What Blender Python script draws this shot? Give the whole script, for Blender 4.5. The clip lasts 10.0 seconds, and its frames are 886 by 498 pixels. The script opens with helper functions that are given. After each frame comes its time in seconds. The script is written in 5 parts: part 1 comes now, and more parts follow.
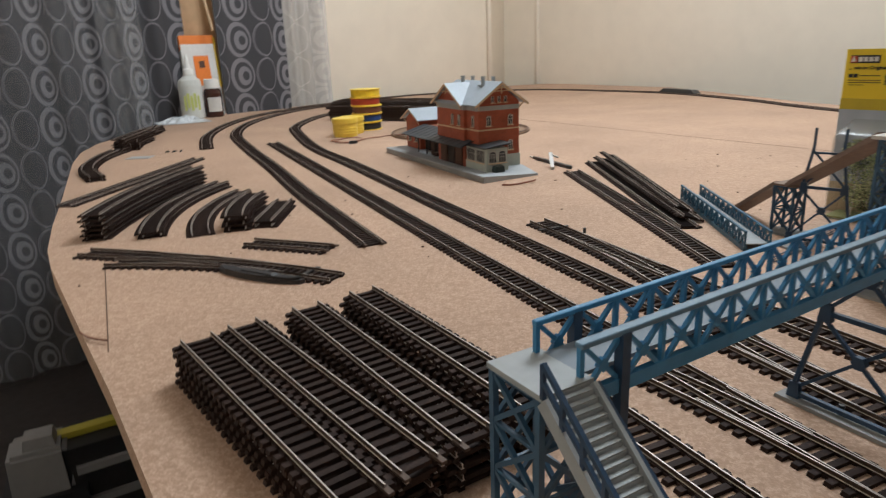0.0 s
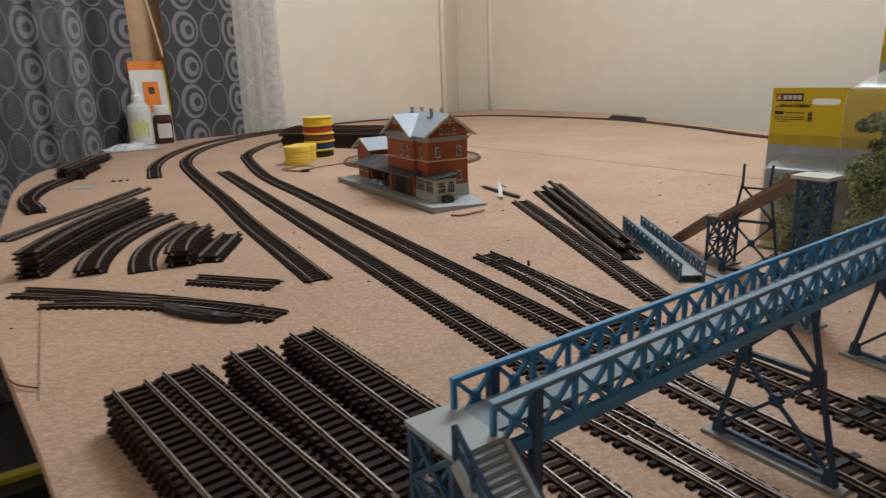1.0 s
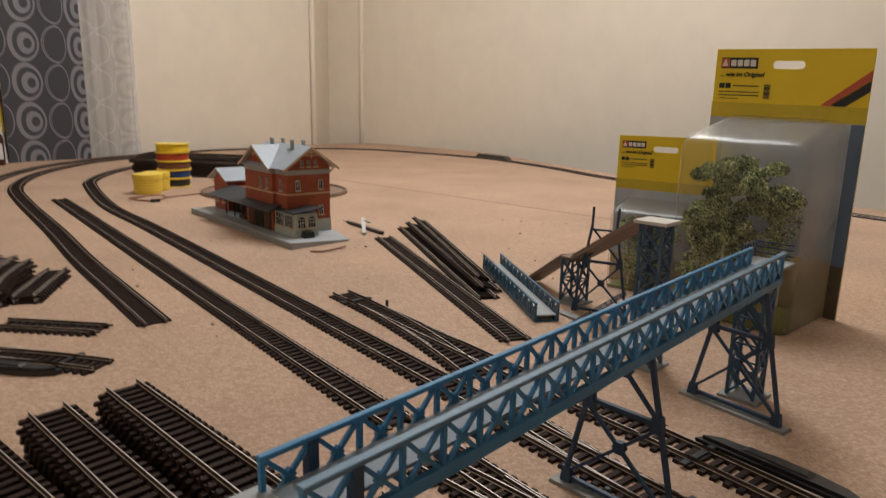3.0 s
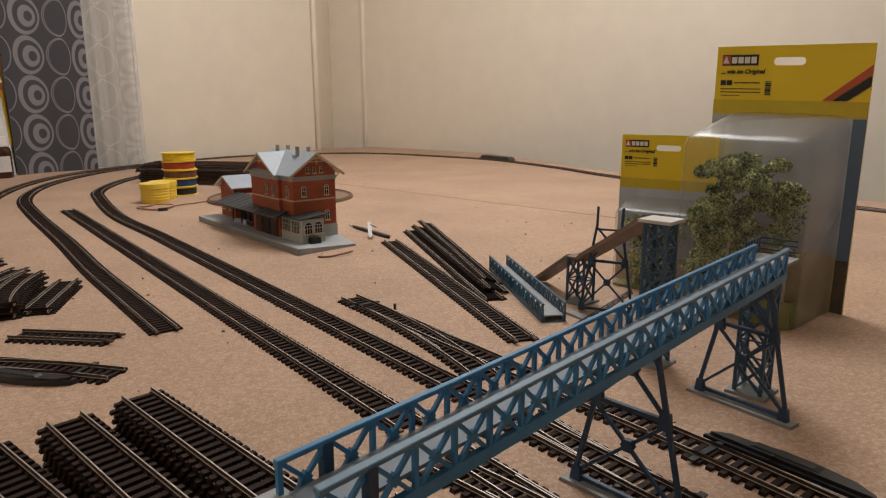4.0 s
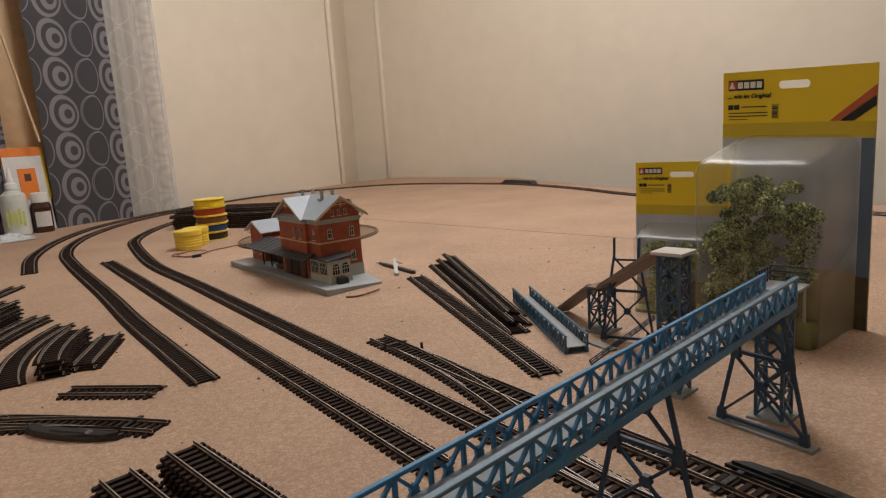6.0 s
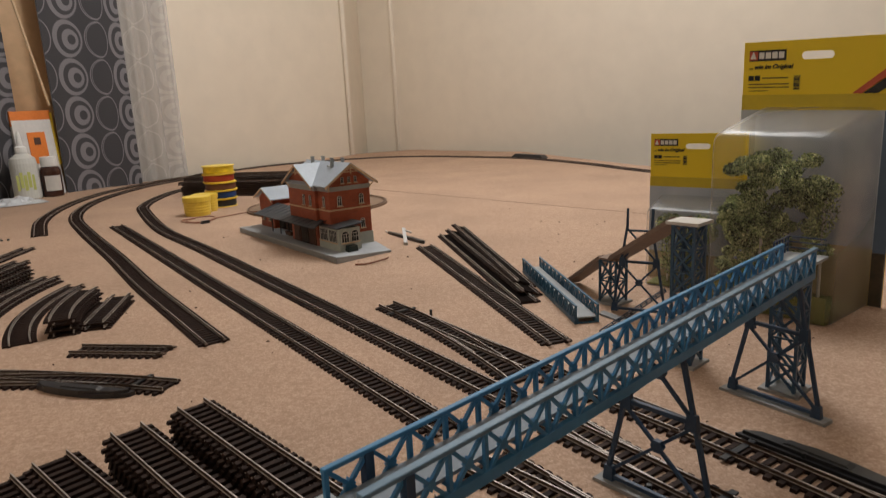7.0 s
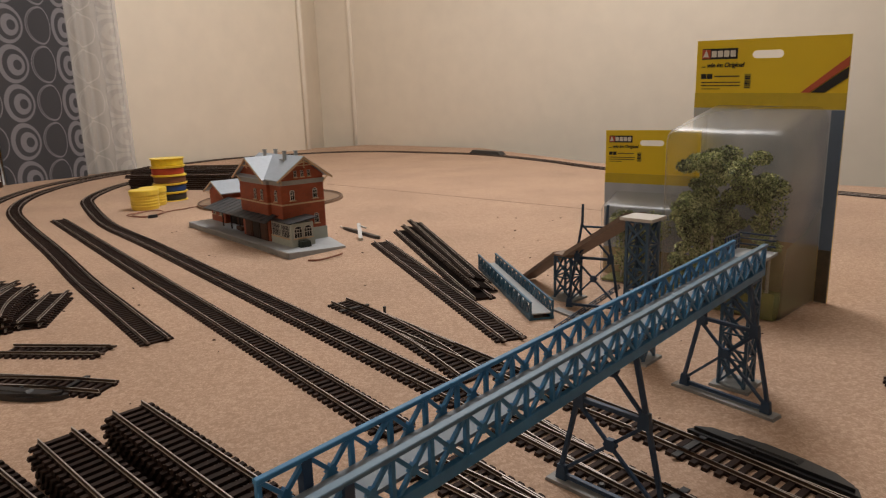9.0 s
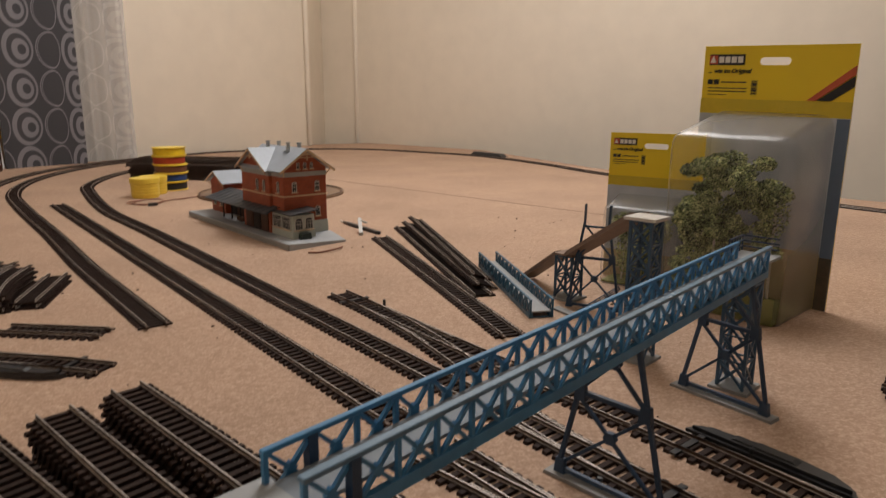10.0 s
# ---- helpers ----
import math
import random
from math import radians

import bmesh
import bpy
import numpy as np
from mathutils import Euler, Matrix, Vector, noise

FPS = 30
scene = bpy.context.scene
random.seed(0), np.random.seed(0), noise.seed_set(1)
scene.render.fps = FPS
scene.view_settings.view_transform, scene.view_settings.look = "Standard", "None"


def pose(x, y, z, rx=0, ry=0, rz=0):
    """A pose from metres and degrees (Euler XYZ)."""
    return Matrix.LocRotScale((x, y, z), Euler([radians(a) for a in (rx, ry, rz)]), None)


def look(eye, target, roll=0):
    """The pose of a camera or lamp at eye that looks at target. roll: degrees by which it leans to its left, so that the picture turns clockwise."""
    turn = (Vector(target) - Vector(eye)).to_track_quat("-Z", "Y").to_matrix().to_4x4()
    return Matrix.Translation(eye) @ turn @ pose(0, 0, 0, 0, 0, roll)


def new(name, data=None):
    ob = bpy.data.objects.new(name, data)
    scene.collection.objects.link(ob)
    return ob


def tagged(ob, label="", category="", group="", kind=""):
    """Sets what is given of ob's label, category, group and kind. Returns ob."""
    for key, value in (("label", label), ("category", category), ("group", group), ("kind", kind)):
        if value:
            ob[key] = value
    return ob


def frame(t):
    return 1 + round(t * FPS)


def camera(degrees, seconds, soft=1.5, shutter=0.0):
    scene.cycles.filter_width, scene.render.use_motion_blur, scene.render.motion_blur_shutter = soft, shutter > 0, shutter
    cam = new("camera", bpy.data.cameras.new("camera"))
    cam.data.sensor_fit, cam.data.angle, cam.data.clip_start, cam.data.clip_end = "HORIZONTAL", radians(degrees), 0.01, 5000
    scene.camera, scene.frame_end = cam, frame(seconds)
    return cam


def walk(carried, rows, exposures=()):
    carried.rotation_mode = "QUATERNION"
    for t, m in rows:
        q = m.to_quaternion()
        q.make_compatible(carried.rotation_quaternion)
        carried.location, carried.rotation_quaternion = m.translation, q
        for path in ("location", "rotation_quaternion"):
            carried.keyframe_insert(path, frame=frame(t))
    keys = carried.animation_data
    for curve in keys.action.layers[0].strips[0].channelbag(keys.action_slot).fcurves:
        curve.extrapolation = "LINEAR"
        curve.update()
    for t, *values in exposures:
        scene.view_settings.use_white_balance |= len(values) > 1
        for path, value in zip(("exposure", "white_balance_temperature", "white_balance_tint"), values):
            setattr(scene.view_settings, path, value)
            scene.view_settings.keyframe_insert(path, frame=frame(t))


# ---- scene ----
cam = camera(68.06, 10.0, soft=1.2, shutter=0.5)
PATH = [
    (0, (0.0289, 0.0286, 0.1803), (0.0141, 0.9856, -0.1094), -2.24),
    (0.3, (0.0292, 0.0183, 0.1912), (0.0292, 0.9805, -0.0813), -4.07),
    (0.5, (0.0301, 0.0156, 0.1940), (0.0197, 0.9833, -0.0580), -3.68),
    (0.8, (0.0370, 0.0199, 0.1937), (0.0526, 0.9891, -0.0520), -2.86),
    (1, (0.0423, 0.0266, 0.1928), (0.0909, 0.9909, -0.0672), -1.86),
    (1.3, (0.0448, 0.0383, 0.1867), (0.1260, 1.0005, -0.0733), 0.70),
    (1.5, (0.0461, 0.0417, 0.1839), (0.1890, 0.9999, -0.0636), 1.64),
    (1.8, (0.0524, 0.0411, 0.1906), (0.2284, 0.9992, -0.0354), 1.82),
    (2, (0.0570, 0.0407, 0.1942), (0.2424, 0.9979, -0.0279), 1.10),
    (2.3, (0.0604, 0.0509, 0.1873), (0.2740, 1.0051, -0.0221), 1.91),
    (2.5, (0.0609, 0.0565, 0.1836), (0.2972, 0.9981, -0.0563), 2.53),
    (2.8, (0.0608, 0.0524, 0.1881), (0.3071, 0.9893, -0.0601), 2.17),
    (3, (0.0605, 0.0469, 0.1932), (0.3013, 0.9939, -0.0193), 1.18),
    (3.2, (0.0599, 0.0427, 0.1960), (0.2882, 0.9940, -0.0112), 0.31),
    (4.3, (0.0590, 0.0417, 0.1955), (0.2902, 0.9908, -0.0183), -0.37),
    (4.5, (0.0590, 0.0387, 0.1989), (0.2804, 0.9892, -0.0192), -0.90),
    (4.8, (0.0611, 0.0386, 0.2019), (0.2806, 0.9900, -0.0141), -1.54),
    (5, (0.0625, 0.0385, 0.2031), (0.2882, 0.9894, -0.0089), -1.82),
    (5.3, (0.0627, 0.0316, 0.2079), (0.2526, 0.9964, 0.0257), -2.79),
    (5.5, (0.0629, 0.0254, 0.2123), (0.2561, 0.9888, 0.0265), -3.68),
    (5.7, (0.0643, 0.0231, 0.2152), (0.2576, 0.9888, 0.0414), -4.07),
    (7, (0.0595, 0.0272, 0.2066), (0.2371, 0.9885, -0.0042), -2.84),
    (7.3, (0.0618, 0.0371, 0.1992), (0.2658, 0.9878, -0.0344), -1.85),
    (7.5, (0.0639, 0.0417, 0.1967), (0.2889, 0.9858, -0.0444), -1.28),
    (7.8, (0.0650, 0.0414, 0.1975), (0.3051, 0.9788, -0.0546), -1.23),
    (8, (0.0656, 0.0405, 0.1996), (0.2960, 0.9868, -0.0269), -1.22),
    (8.3, (0.0676, 0.0371, 0.2049), (0.2923, 0.9881, -0.0074), -1.86),
    (8.5, (0.0684, 0.0358, 0.2067), (0.3032, 0.9852, -0.0020), -2.35),
    (8.8, (0.0668, 0.0368, 0.2046), (0.2971, 0.9871, -0.0047), -1.98),
    (9, (0.0660, 0.0373, 0.2034), (0.3045, 0.9835, -0.0155), -1.90),
    (9.3, (0.0686, 0.0369, 0.2053), (0.3174, 0.9826, -0.0040), -1.84),
    (9.5, (0.0700, 0.0367, 0.2064), (0.3232, 0.9836, 0.0084), -2.03),
    (9.8, (0.0659, 0.0368, 0.2021), (0.3156, 0.9838, -0.0000), -0.90),
    (10, (0.0605, 0.0370, 0.1965), (0.3042, 0.9825, -0.0192), 0.20),
]
walk(cam, [(t, look(eye, target, roll)) for t, eye, target, roll in PATH], exposures=[(0.0, 0.26, 5650, 2), (0.5, 0.05, 5700, 2), (1.0, -0.01, 5750, 3), (1.5, -0.03, 5800, 4), (2.5, -0.11, 6200, 6), (3.0, -0.06, 6300, 7), (4.5, -0.15, 6450, 9), (5.5, -0.23, 6520, 10), (7.0, -0.18, 6350, 8), (8.0, -0.12, 6350, 8), (9.0, -0.15, 6500, 10), (9.5, -0.17, 6600, 11), (10.0, -0.2, 6600, 11)])

# ---- light: one ceiling lamp in a closed room, at night ----
world = bpy.data.worlds.new("world")
world.use_nodes = True
world.node_tree.nodes["Background"].inputs[0].default_value = (0.9, 0.8, 0.7, 1)
world.node_tree.nodes["Background"].inputs[1].default_value = 0.02
scene.world = world
lamp = bpy.data.lights.new("ceiling_lamp_light", "POINT")
lamp.shadow_soft_size, lamp.energy, lamp.color = 0.3, 51, (1.0, 0.975, 0.97)
lamp_ob = new("ceiling_lamp_light", lamp)
lamp_ob.matrix_world = look((0.5, 1.36, 1.42), (0.5, 1.36, 0))


# ---- materials ----
def material(name, colour, rough=0.5, metal=0.0, vary=0.15, size=200.0, bump=0.0, spec=0.5, random_obj=0.0, two=None):
    m = bpy.data.materials.new(name)
    m.use_nodes = True
    n, l = m.node_tree.nodes, m.node_tree.links
    b = n["Principled BSDF"]
    b.inputs["Roughness"].default_value, b.inputs["Metallic"].default_value = rough, metal
    b.inputs["Specular IOR Level"].default_value = spec
    co = n.new("ShaderNodeTexCoord")
    fine, coarse = n.new("ShaderNodeTexNoise"), n.new("ShaderNodeTexNoise")
    fine.inputs["Scale"].default_value, coarse.inputs["Scale"].default_value = size, size * 0.13
    fine.inputs["Detail"].default_value = coarse.inputs["Detail"].default_value = 3
    l.new(co.outputs["Object"], fine.inputs["Vector"])
    l.new(co.outputs["Object"], coarse.inputs["Vector"])
    add = n.new("ShaderNodeMath")
    add.operation = "ADD"
    l.new(fine.outputs["Fac"], add.inputs[0])
    l.new(coarse.outputs["Fac"], add.inputs[1])
    last = add.outputs[0]
    if random_obj:
        info, mul, plus = n.new("ShaderNodeObjectInfo"), n.new("ShaderNodeMath"), n.new("ShaderNodeMath")
        mul.operation, mul.inputs[1].default_value, plus.operation = "MULTIPLY_ADD", random_obj, "ADD"
        mul.inputs[2].default_value = -0.5 * random_obj
        l.new(info.outputs["Random"], mul.inputs[0])
        l.new(mul.outputs[0], plus.inputs[0])
        l.new(last, plus.inputs[1])
        last = plus.outputs[0]
    ramp = n.new("ShaderNodeMapRange")
    ramp.inputs["From Min"].default_value, ramp.inputs["From Max"].default_value = 0.6, 1.4
    l.new(last, ramp.inputs["Value"])
    mix = n.new("ShaderNodeMix")
    mix.data_type = "RGBA"
    low = two[0] if two else tuple(c * (1 - vary) for c in colour)
    high = two[1] if two else tuple(min(1, c * (1 + vary)) for c in colour)
    mix.inputs[6].default_value, mix.inputs[7].default_value = (*low, 1), (*high, 1)
    l.new(ramp.outputs[0], mix.inputs[0])
    l.new(mix.outputs[2], b.inputs["Base Color"])
    if bump:
        bp = n.new("ShaderNodeBump")
        bp.inputs["Strength"].default_value, bp.inputs["Distance"].default_value = bump, 0.0008
        l.new(fine.outputs["Fac"], bp.inputs["Height"])
        l.new(bp.outputs[0], b.inputs["Normal"])
    return m


def chipboard(name):
    m = bpy.data.materials.new(name)
    m.use_nodes = True
    n, l = m.node_tree.nodes, m.node_tree.links
    b = n["Principled BSDF"]
    b.inputs["Roughness"].default_value, b.inputs["Specular IOR Level"].default_value = 0.7, 0.2
    co = n.new("ShaderNodeTexCoord")
    warp = n.new("ShaderNodeTexNoise")
    warp.inputs["Scale"].default_value = 160
    l.new(co.outputs["Object"], warp.inputs["Vector"])
    flake = []
    for k, (scale, stretch) in enumerate(((760, (1, 0.6, 1)), (520, (0.6, 1, 1)), (1250, (1, 1, 1)))):
        mp, vo = n.new("ShaderNodeMapping"), n.new("ShaderNodeTexVoronoi")
        mp.inputs["Scale"].default_value = stretch
        mp.inputs["Rotation"].default_value = (0, 0, 0.5 + k)
        vo.inputs["Scale"].default_value = scale
        l.new(co.outputs["Object"], mp.inputs["Vector"])
        l.new(mp.outputs[0], vo.inputs["Vector"])
        bw = n.new("ShaderNodeRGBToBW")
        l.new(vo.outputs["Color"], bw.inputs[0])
        flake.append(bw.outputs[0])
    a1, a2 = n.new("ShaderNodeMath"), n.new("ShaderNodeMath")
    l.new(flake[0], a1.inputs[0])
    l.new(flake[1], a1.inputs[1])
    l.new(a1.outputs[0], a2.inputs[0])
    l.new(flake[2], a2.inputs[1])
    ramp = n.new("ShaderNodeValToRGB")
    e = ramp.color_ramp.elements
    e[0].position, e[0].color = 0.26, (0.395, 0.26, 0.178, 1)
    e[1].position, e[1].color = 0.74, (0.585, 0.415, 0.305, 1)
    mid = ramp.color_ramp.elements.new(0.45)
    mid.color = (0.45, 0.301, 0.21, 1)
    third = n.new("ShaderNodeMath")
    third.operation, third.inputs[1].default_value = "DIVIDE", 3.0
    l.new(a2.outputs[0], third.inputs[0])
    l.new(third.outputs[0], ramp.inputs[0])
    big = n.new("ShaderNodeTexNoise")
    big.inputs["Scale"].default_value, big.inputs["Detail"].default_value = 5, 6
    l.new(co.outputs["Object"], big.inputs["Vector"])
    mr = n.new("ShaderNodeMapRange")
    mr.inputs["From Min"].default_value, mr.inputs["From Max"].default_value = 0.3, 0.7
    mr.inputs["To Min"].default_value, mr.inputs["To Max"].default_value = 0.88, 1.08
    l.new(big.outputs["Fac"], mr.inputs["Value"])
    mix = n.new("ShaderNodeMix")
    mix.data_type, mix.blend_type, mix.inputs[0].default_value = "RGBA", "MULTIPLY", 1.0
    l.new(ramp.outputs[0], mix.inputs[6])
    l.new(mr.outputs[0], mix.inputs[7])
    l.new(mix.outputs[2], b.inputs["Base Color"])
    bp = n.new("ShaderNodeBump")
    bp.inputs["Strength"].default_value, bp.inputs["Distance"].default_value = 0.25, 0.0006
    l.new(third.outputs[0], bp.inputs["Height"])
    l.new(bp.outputs[0], b.inputs["Normal"])
    return m


def clear_plastic(name):
    m = bpy.data.materials.new(name)
    m.use_nodes = True
    n, l = m.node_tree.nodes, m.node_tree.links
    n.remove(n["Principled BSDF"])
    tr, gl, mx = n.new("ShaderNodeBsdfTransparent"), n.new("ShaderNodeBsdfGlossy"), n.new("ShaderNodeMixShader")
    tr.inputs[0].default_value = (0.99, 0.99, 0.985, 1)
    gl.inputs["Roughness"].default_value = 0.32
    lw, pw, fr = n.new("ShaderNodeLayerWeight"), n.new("ShaderNodeMath"), n.new("ShaderNodeMath")
    lw.inputs[0].default_value = 0.5
    pw.operation, pw.inputs[1].default_value = "POWER", 3.5
    fr.operation, fr.inputs[1].default_value, fr.inputs[2].default_value = "MULTIPLY_ADD", 0.6, 0.04
    l.new(lw.outputs["Facing"], pw.inputs[0])
    l.new(pw.outputs[0], fr.inputs[0])
    no, bp = n.new("ShaderNodeTexNoise"), n.new("ShaderNodeBump")
    co = n.new("ShaderNodeTexCoord")
    no.inputs["Scale"].default_value = 18
    bp.inputs["Strength"].default_value, bp.inputs["Distance"].default_value = 0.35, 0.01
    l.new(co.outputs["Object"], no.inputs["Vector"])
    l.new(no.outputs["Fac"], bp.inputs["Height"])
    l.new(bp.outputs[0], gl.inputs["Normal"])
    l.new(fr.outputs[0], mx.inputs[0])
    l.new(tr.outputs[0], mx.inputs[1])
    l.new(gl.outputs[0], mx.inputs[2])
    haze, df = n.new("ShaderNodeMixShader"), n.new("ShaderNodeBsdfDiffuse")
    haze.inputs[0].default_value, df.inputs[0].default_value = 0.035, (0.85, 0.86, 0.86, 1)
    l.new(mx.outputs[0], haze.inputs[1])
    l.new(df.outputs[0], haze.inputs[2])
    l.new(haze.outputs[0], n["Material Output"].inputs[0])
    return m


BOARD = chipboard("chipboard")
WALL = material("wall_paint", (0.82, 0.73, 0.605), 0.85, vary=0.05, size=12, bump=0.15)
CEIL = material("ceiling_paint", (0.8, 0.76, 0.7), 0.9, vary=0.03, size=8)
FLOOR = material("dark_floor", (0.05, 0.042, 0.04), 0.6, vary=0.3, size=40)
SLEEPER = material("sleeper_plastic", (0.031, 0.0178, 0.0138), 0.68, vary=0.35, size=900, bump=0.2, random_obj=0.4, spec=0.16)
RAIL = material("rail_metal", (0.44, 0.39, 0.35), 0.5, metal=0.65, vary=0.25, size=300)
RAIL_SIDE = material("rail_sides", (0.085, 0.054, 0.038), 0.55, metal=0.3, vary=0.3, size=300)
BLACK = material("black_plastic", (0.018, 0.018, 0.02), 0.42, vary=0.25, size=300)
BLUE = material("blue_plastic", (0.052, 0.215, 0.415), 0.44, vary=0.22, size=150, bump=0.05)
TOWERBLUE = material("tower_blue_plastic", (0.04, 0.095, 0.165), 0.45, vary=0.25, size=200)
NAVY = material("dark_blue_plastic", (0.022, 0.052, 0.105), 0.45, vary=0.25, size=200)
DECK = material("grey_deck", (0.34, 0.36, 0.37), 0.6, vary=0.12, size=160)
WALKWAY = material("blue_grey_walkway", (0.19, 0.225, 0.26), 0.6, vary=0.14, size=160)
STONE = material("grey_plastic_base", (0.27, 0.27, 0.265), 0.7, vary=0.15, size=200, bump=0.1)


# ---- building blocks ----
def thing(name, label, category, at=(0, 0, 0), rz=0.0, group="", kind=""):
    ob = new(name)
    ob.matrix_world = pose(*at, 0, 0, rz)
    ob.empty_display_size = 0.01
    return tagged(ob, label, category, group, kind)


def part(name, bm, mat, parent, label="", smooth=False):
    me = bpy.data.meshes.new(name)
    bmesh.ops.recalc_face_normals(bm, faces=bm.faces)
    bm.to_mesh(me)
    bm.free()
    for one in mat if isinstance(mat, (list, tuple)) else (mat,):
        me.materials.append(one)
    if smooth:
        me.shade_smooth()
    ob = new(name, me)
    if parent:
        ob.parent = parent
    return tagged(ob, label)


def structure(name, bm, mat, label="", category=""):
    return tagged(part(name, bm, mat, None), label, category, kind="structure")


def box(bm, c, s, m=None, mat=0, taper=1.0):
    x, y, z = s[0] / 2, s[1] / 2, s[2] / 2
    vs = []
    for dz in (-z, z):
        k = taper if dz > 0 else 1.0
        for dx, dy in ((-x, -y), (x, -y), (x, y), (-x, y)):
            v = Vector((c[0] + dx * k, c[1] + dy * k, c[2] + dz))
            vs.append(bm.verts.new(m @ v if m else v))
    for f in ((3, 2, 1, 0), (4, 5, 6, 7), (0, 1, 5, 4), (1, 2, 6, 5), (2, 3, 7, 6), (3, 0, 4, 7)):
        bm.faces.new([vs[i] for i in f]).material_index = mat
    return vs


def beam(bm, a, b, w, h=None, mat=0):
    """A square bar from a to b."""
    a, b = Vector(a), Vector(b)
    d = b - a
    q = d.to_track_quat("Z", "Y" if abs(d.normalized().y) < 0.9 else "X").to_matrix().to_4x4()
    box(bm, (0, 0, d.length / 2), (w, h or w, d.length), Matrix.Translation(a) @ q, mat)


def rod(bm, a, b, r, r2=None, seg=10, mat=0, caps=True):
    a, b = Vector(a), Vector(b)
    d = b - a
    q = Matrix.Translation(a) @ d.to_track_quat("Z", "Y").to_matrix().to_4x4()
    r2 = r if r2 is None else r2
    rings = []
    for z, k in ((0, r), (d.length, r2)):
        rings.append([bm.verts.new(q @ Vector((k * math.cos(2 * math.pi * i / seg), k * math.sin(2 * math.pi * i / seg), z))) for i in range(seg)])
    for i in range(seg):
        j = (i + 1) % seg
        bm.faces.new((rings[0][i], rings[0][j], rings[1][j], rings[1][i])).material_index = mat
    if caps:
        bm.faces.new(rings[0][::-1]).material_index = mat
        bm.faces.new(rings[1]).material_index = mat


def lathe(bm, profile, seg=32, mat=0, at=(0, 0, 0)):
    """Turns (radius, height) pairs round the z axis."""
    rings = []
    for r, z in profile:
        rings.append([bm.verts.new((at[0] + r * math.cos(2 * math.pi * i / seg), at[1] + r * math.sin(2 * math.pi * i / seg), at[2] + z)) for i in range(seg)])
    for a, b in zip(rings, rings[1:]):
        for i in range(seg):
            j = (i + 1) % seg
            bm.faces.new((a[i], a[j], b[j], b[i])).material_index = mat
    bm.faces.new(rings[0][::-1]).material_index = mat
    bm.faces.new(rings[-1]).material_index = mat


def prism(bm, outline, z0, z1, mat=0, m=None):
    """A polygon in x, y raised from z0 to z1."""
    low = [bm.verts.new(m @ Vector((x, y, z0)) if m else (x, y, z0)) for x, y in outline]
    top = [bm.verts.new(m @ Vector((x, y, z1)) if m else (x, y, z1)) for x, y in outline]
    bm.faces.new(low[::-1]).material_index = mat
    bm.faces.new(top).material_index = mat
    for i in range(len(low)):
        j = (i + 1) % len(low)
        bm.faces.new((low[i], low[j], top[j], top[i])).material_index = mat


def smooth_line(points, step=0.004):
    """A dense, even line through a few points (Catmull-Rom)."""
    p = [Vector((x, y)) for x, y in points]
    p = [2 * p[0] - p[1]] + p + [2 * p[-1] - p[-2]]
    out = []
    for i in range(1, len(p) - 2):
        a, b, c, d = p[i - 1 : i + 3]
        n = max(2, int((c - b).length / step))
        for k in range(n):
            t = k / n
            out.append(0.5 * (2 * b + (c - a) * t + (2 * a - 5 * b + 4 * c - d) * t * t + (3 * b - a - 3 * c + d) * t ** 3))
    out.append(p[-2])
    return out


def along(line, s):
    """The place and heading at s metres along a line."""
    for a, b in zip(line, line[1:]):
        d = (b - a).length
        if s <= d or b is line[-1]:
            h = (b - a) / d
            return a + h * s, h
        s -= d


def length(line):
    return sum((b - a).length for a, b in zip(line, line[1:]))


def cut(line, s0, s1, step=0.006):
    n = max(1, int((s1 - s0) / step))
    return [along(line, s0 + (s1 - s0) * k / n)[0] for k in range(n + 1)]


# ---- track: gauge 16.5 mm, sleepers 30 mm long ----
PITCH, S_TOP, R_TOP, T_HIGH = 0.0074, 0.0023, 0.0049, 0.0052
RAIL_SECTION = [(-0.0009, 0.0), (0.0009, 0.0), (0.0009, 0.0003), (0.00055, 0.0006), (0.0003, 0.0007), (0.0003, 0.0016), (0.00036, 0.0018), (0.00036, 0.0026), (-0.00036, 0.0026), (-0.00036, 0.0018), (-0.0003, 0.0016), (-0.0003, 0.0007), (-0.00055, 0.0006), (-0.0009, 0.0003)]


def sweep_rail(bm, line, off, z):
    """A rail of steel section: bright running face (material 0), dull web (material 1); the foot's highlight is painted
    in material 0.
    """
    rows = []
    for i, p in enumerate(line):
        a, b = line[max(0, i - 1)], line[min(len(line) - 1, i + 1)]
        h = (b - a).normalized()
        n = Vector((h.y, -h.x))
        rows.append([bm.verts.new((*(p + n * (off + u)), z + v)) for u, v in RAIL_SECTION])
    k = len(RAIL_SECTION)
    for r0, r1 in zip(rows, rows[1:]):
        for i in range(k):
            bm.faces.new((r0[i], r0[(i + 1) % k], r1[(i + 1) % k], r1[i])).material_index = 0 if i in (2, 7, 12) else 1
    bm.faces.new(rows[0])
    bm.faces.new(rows[-1][::-1])


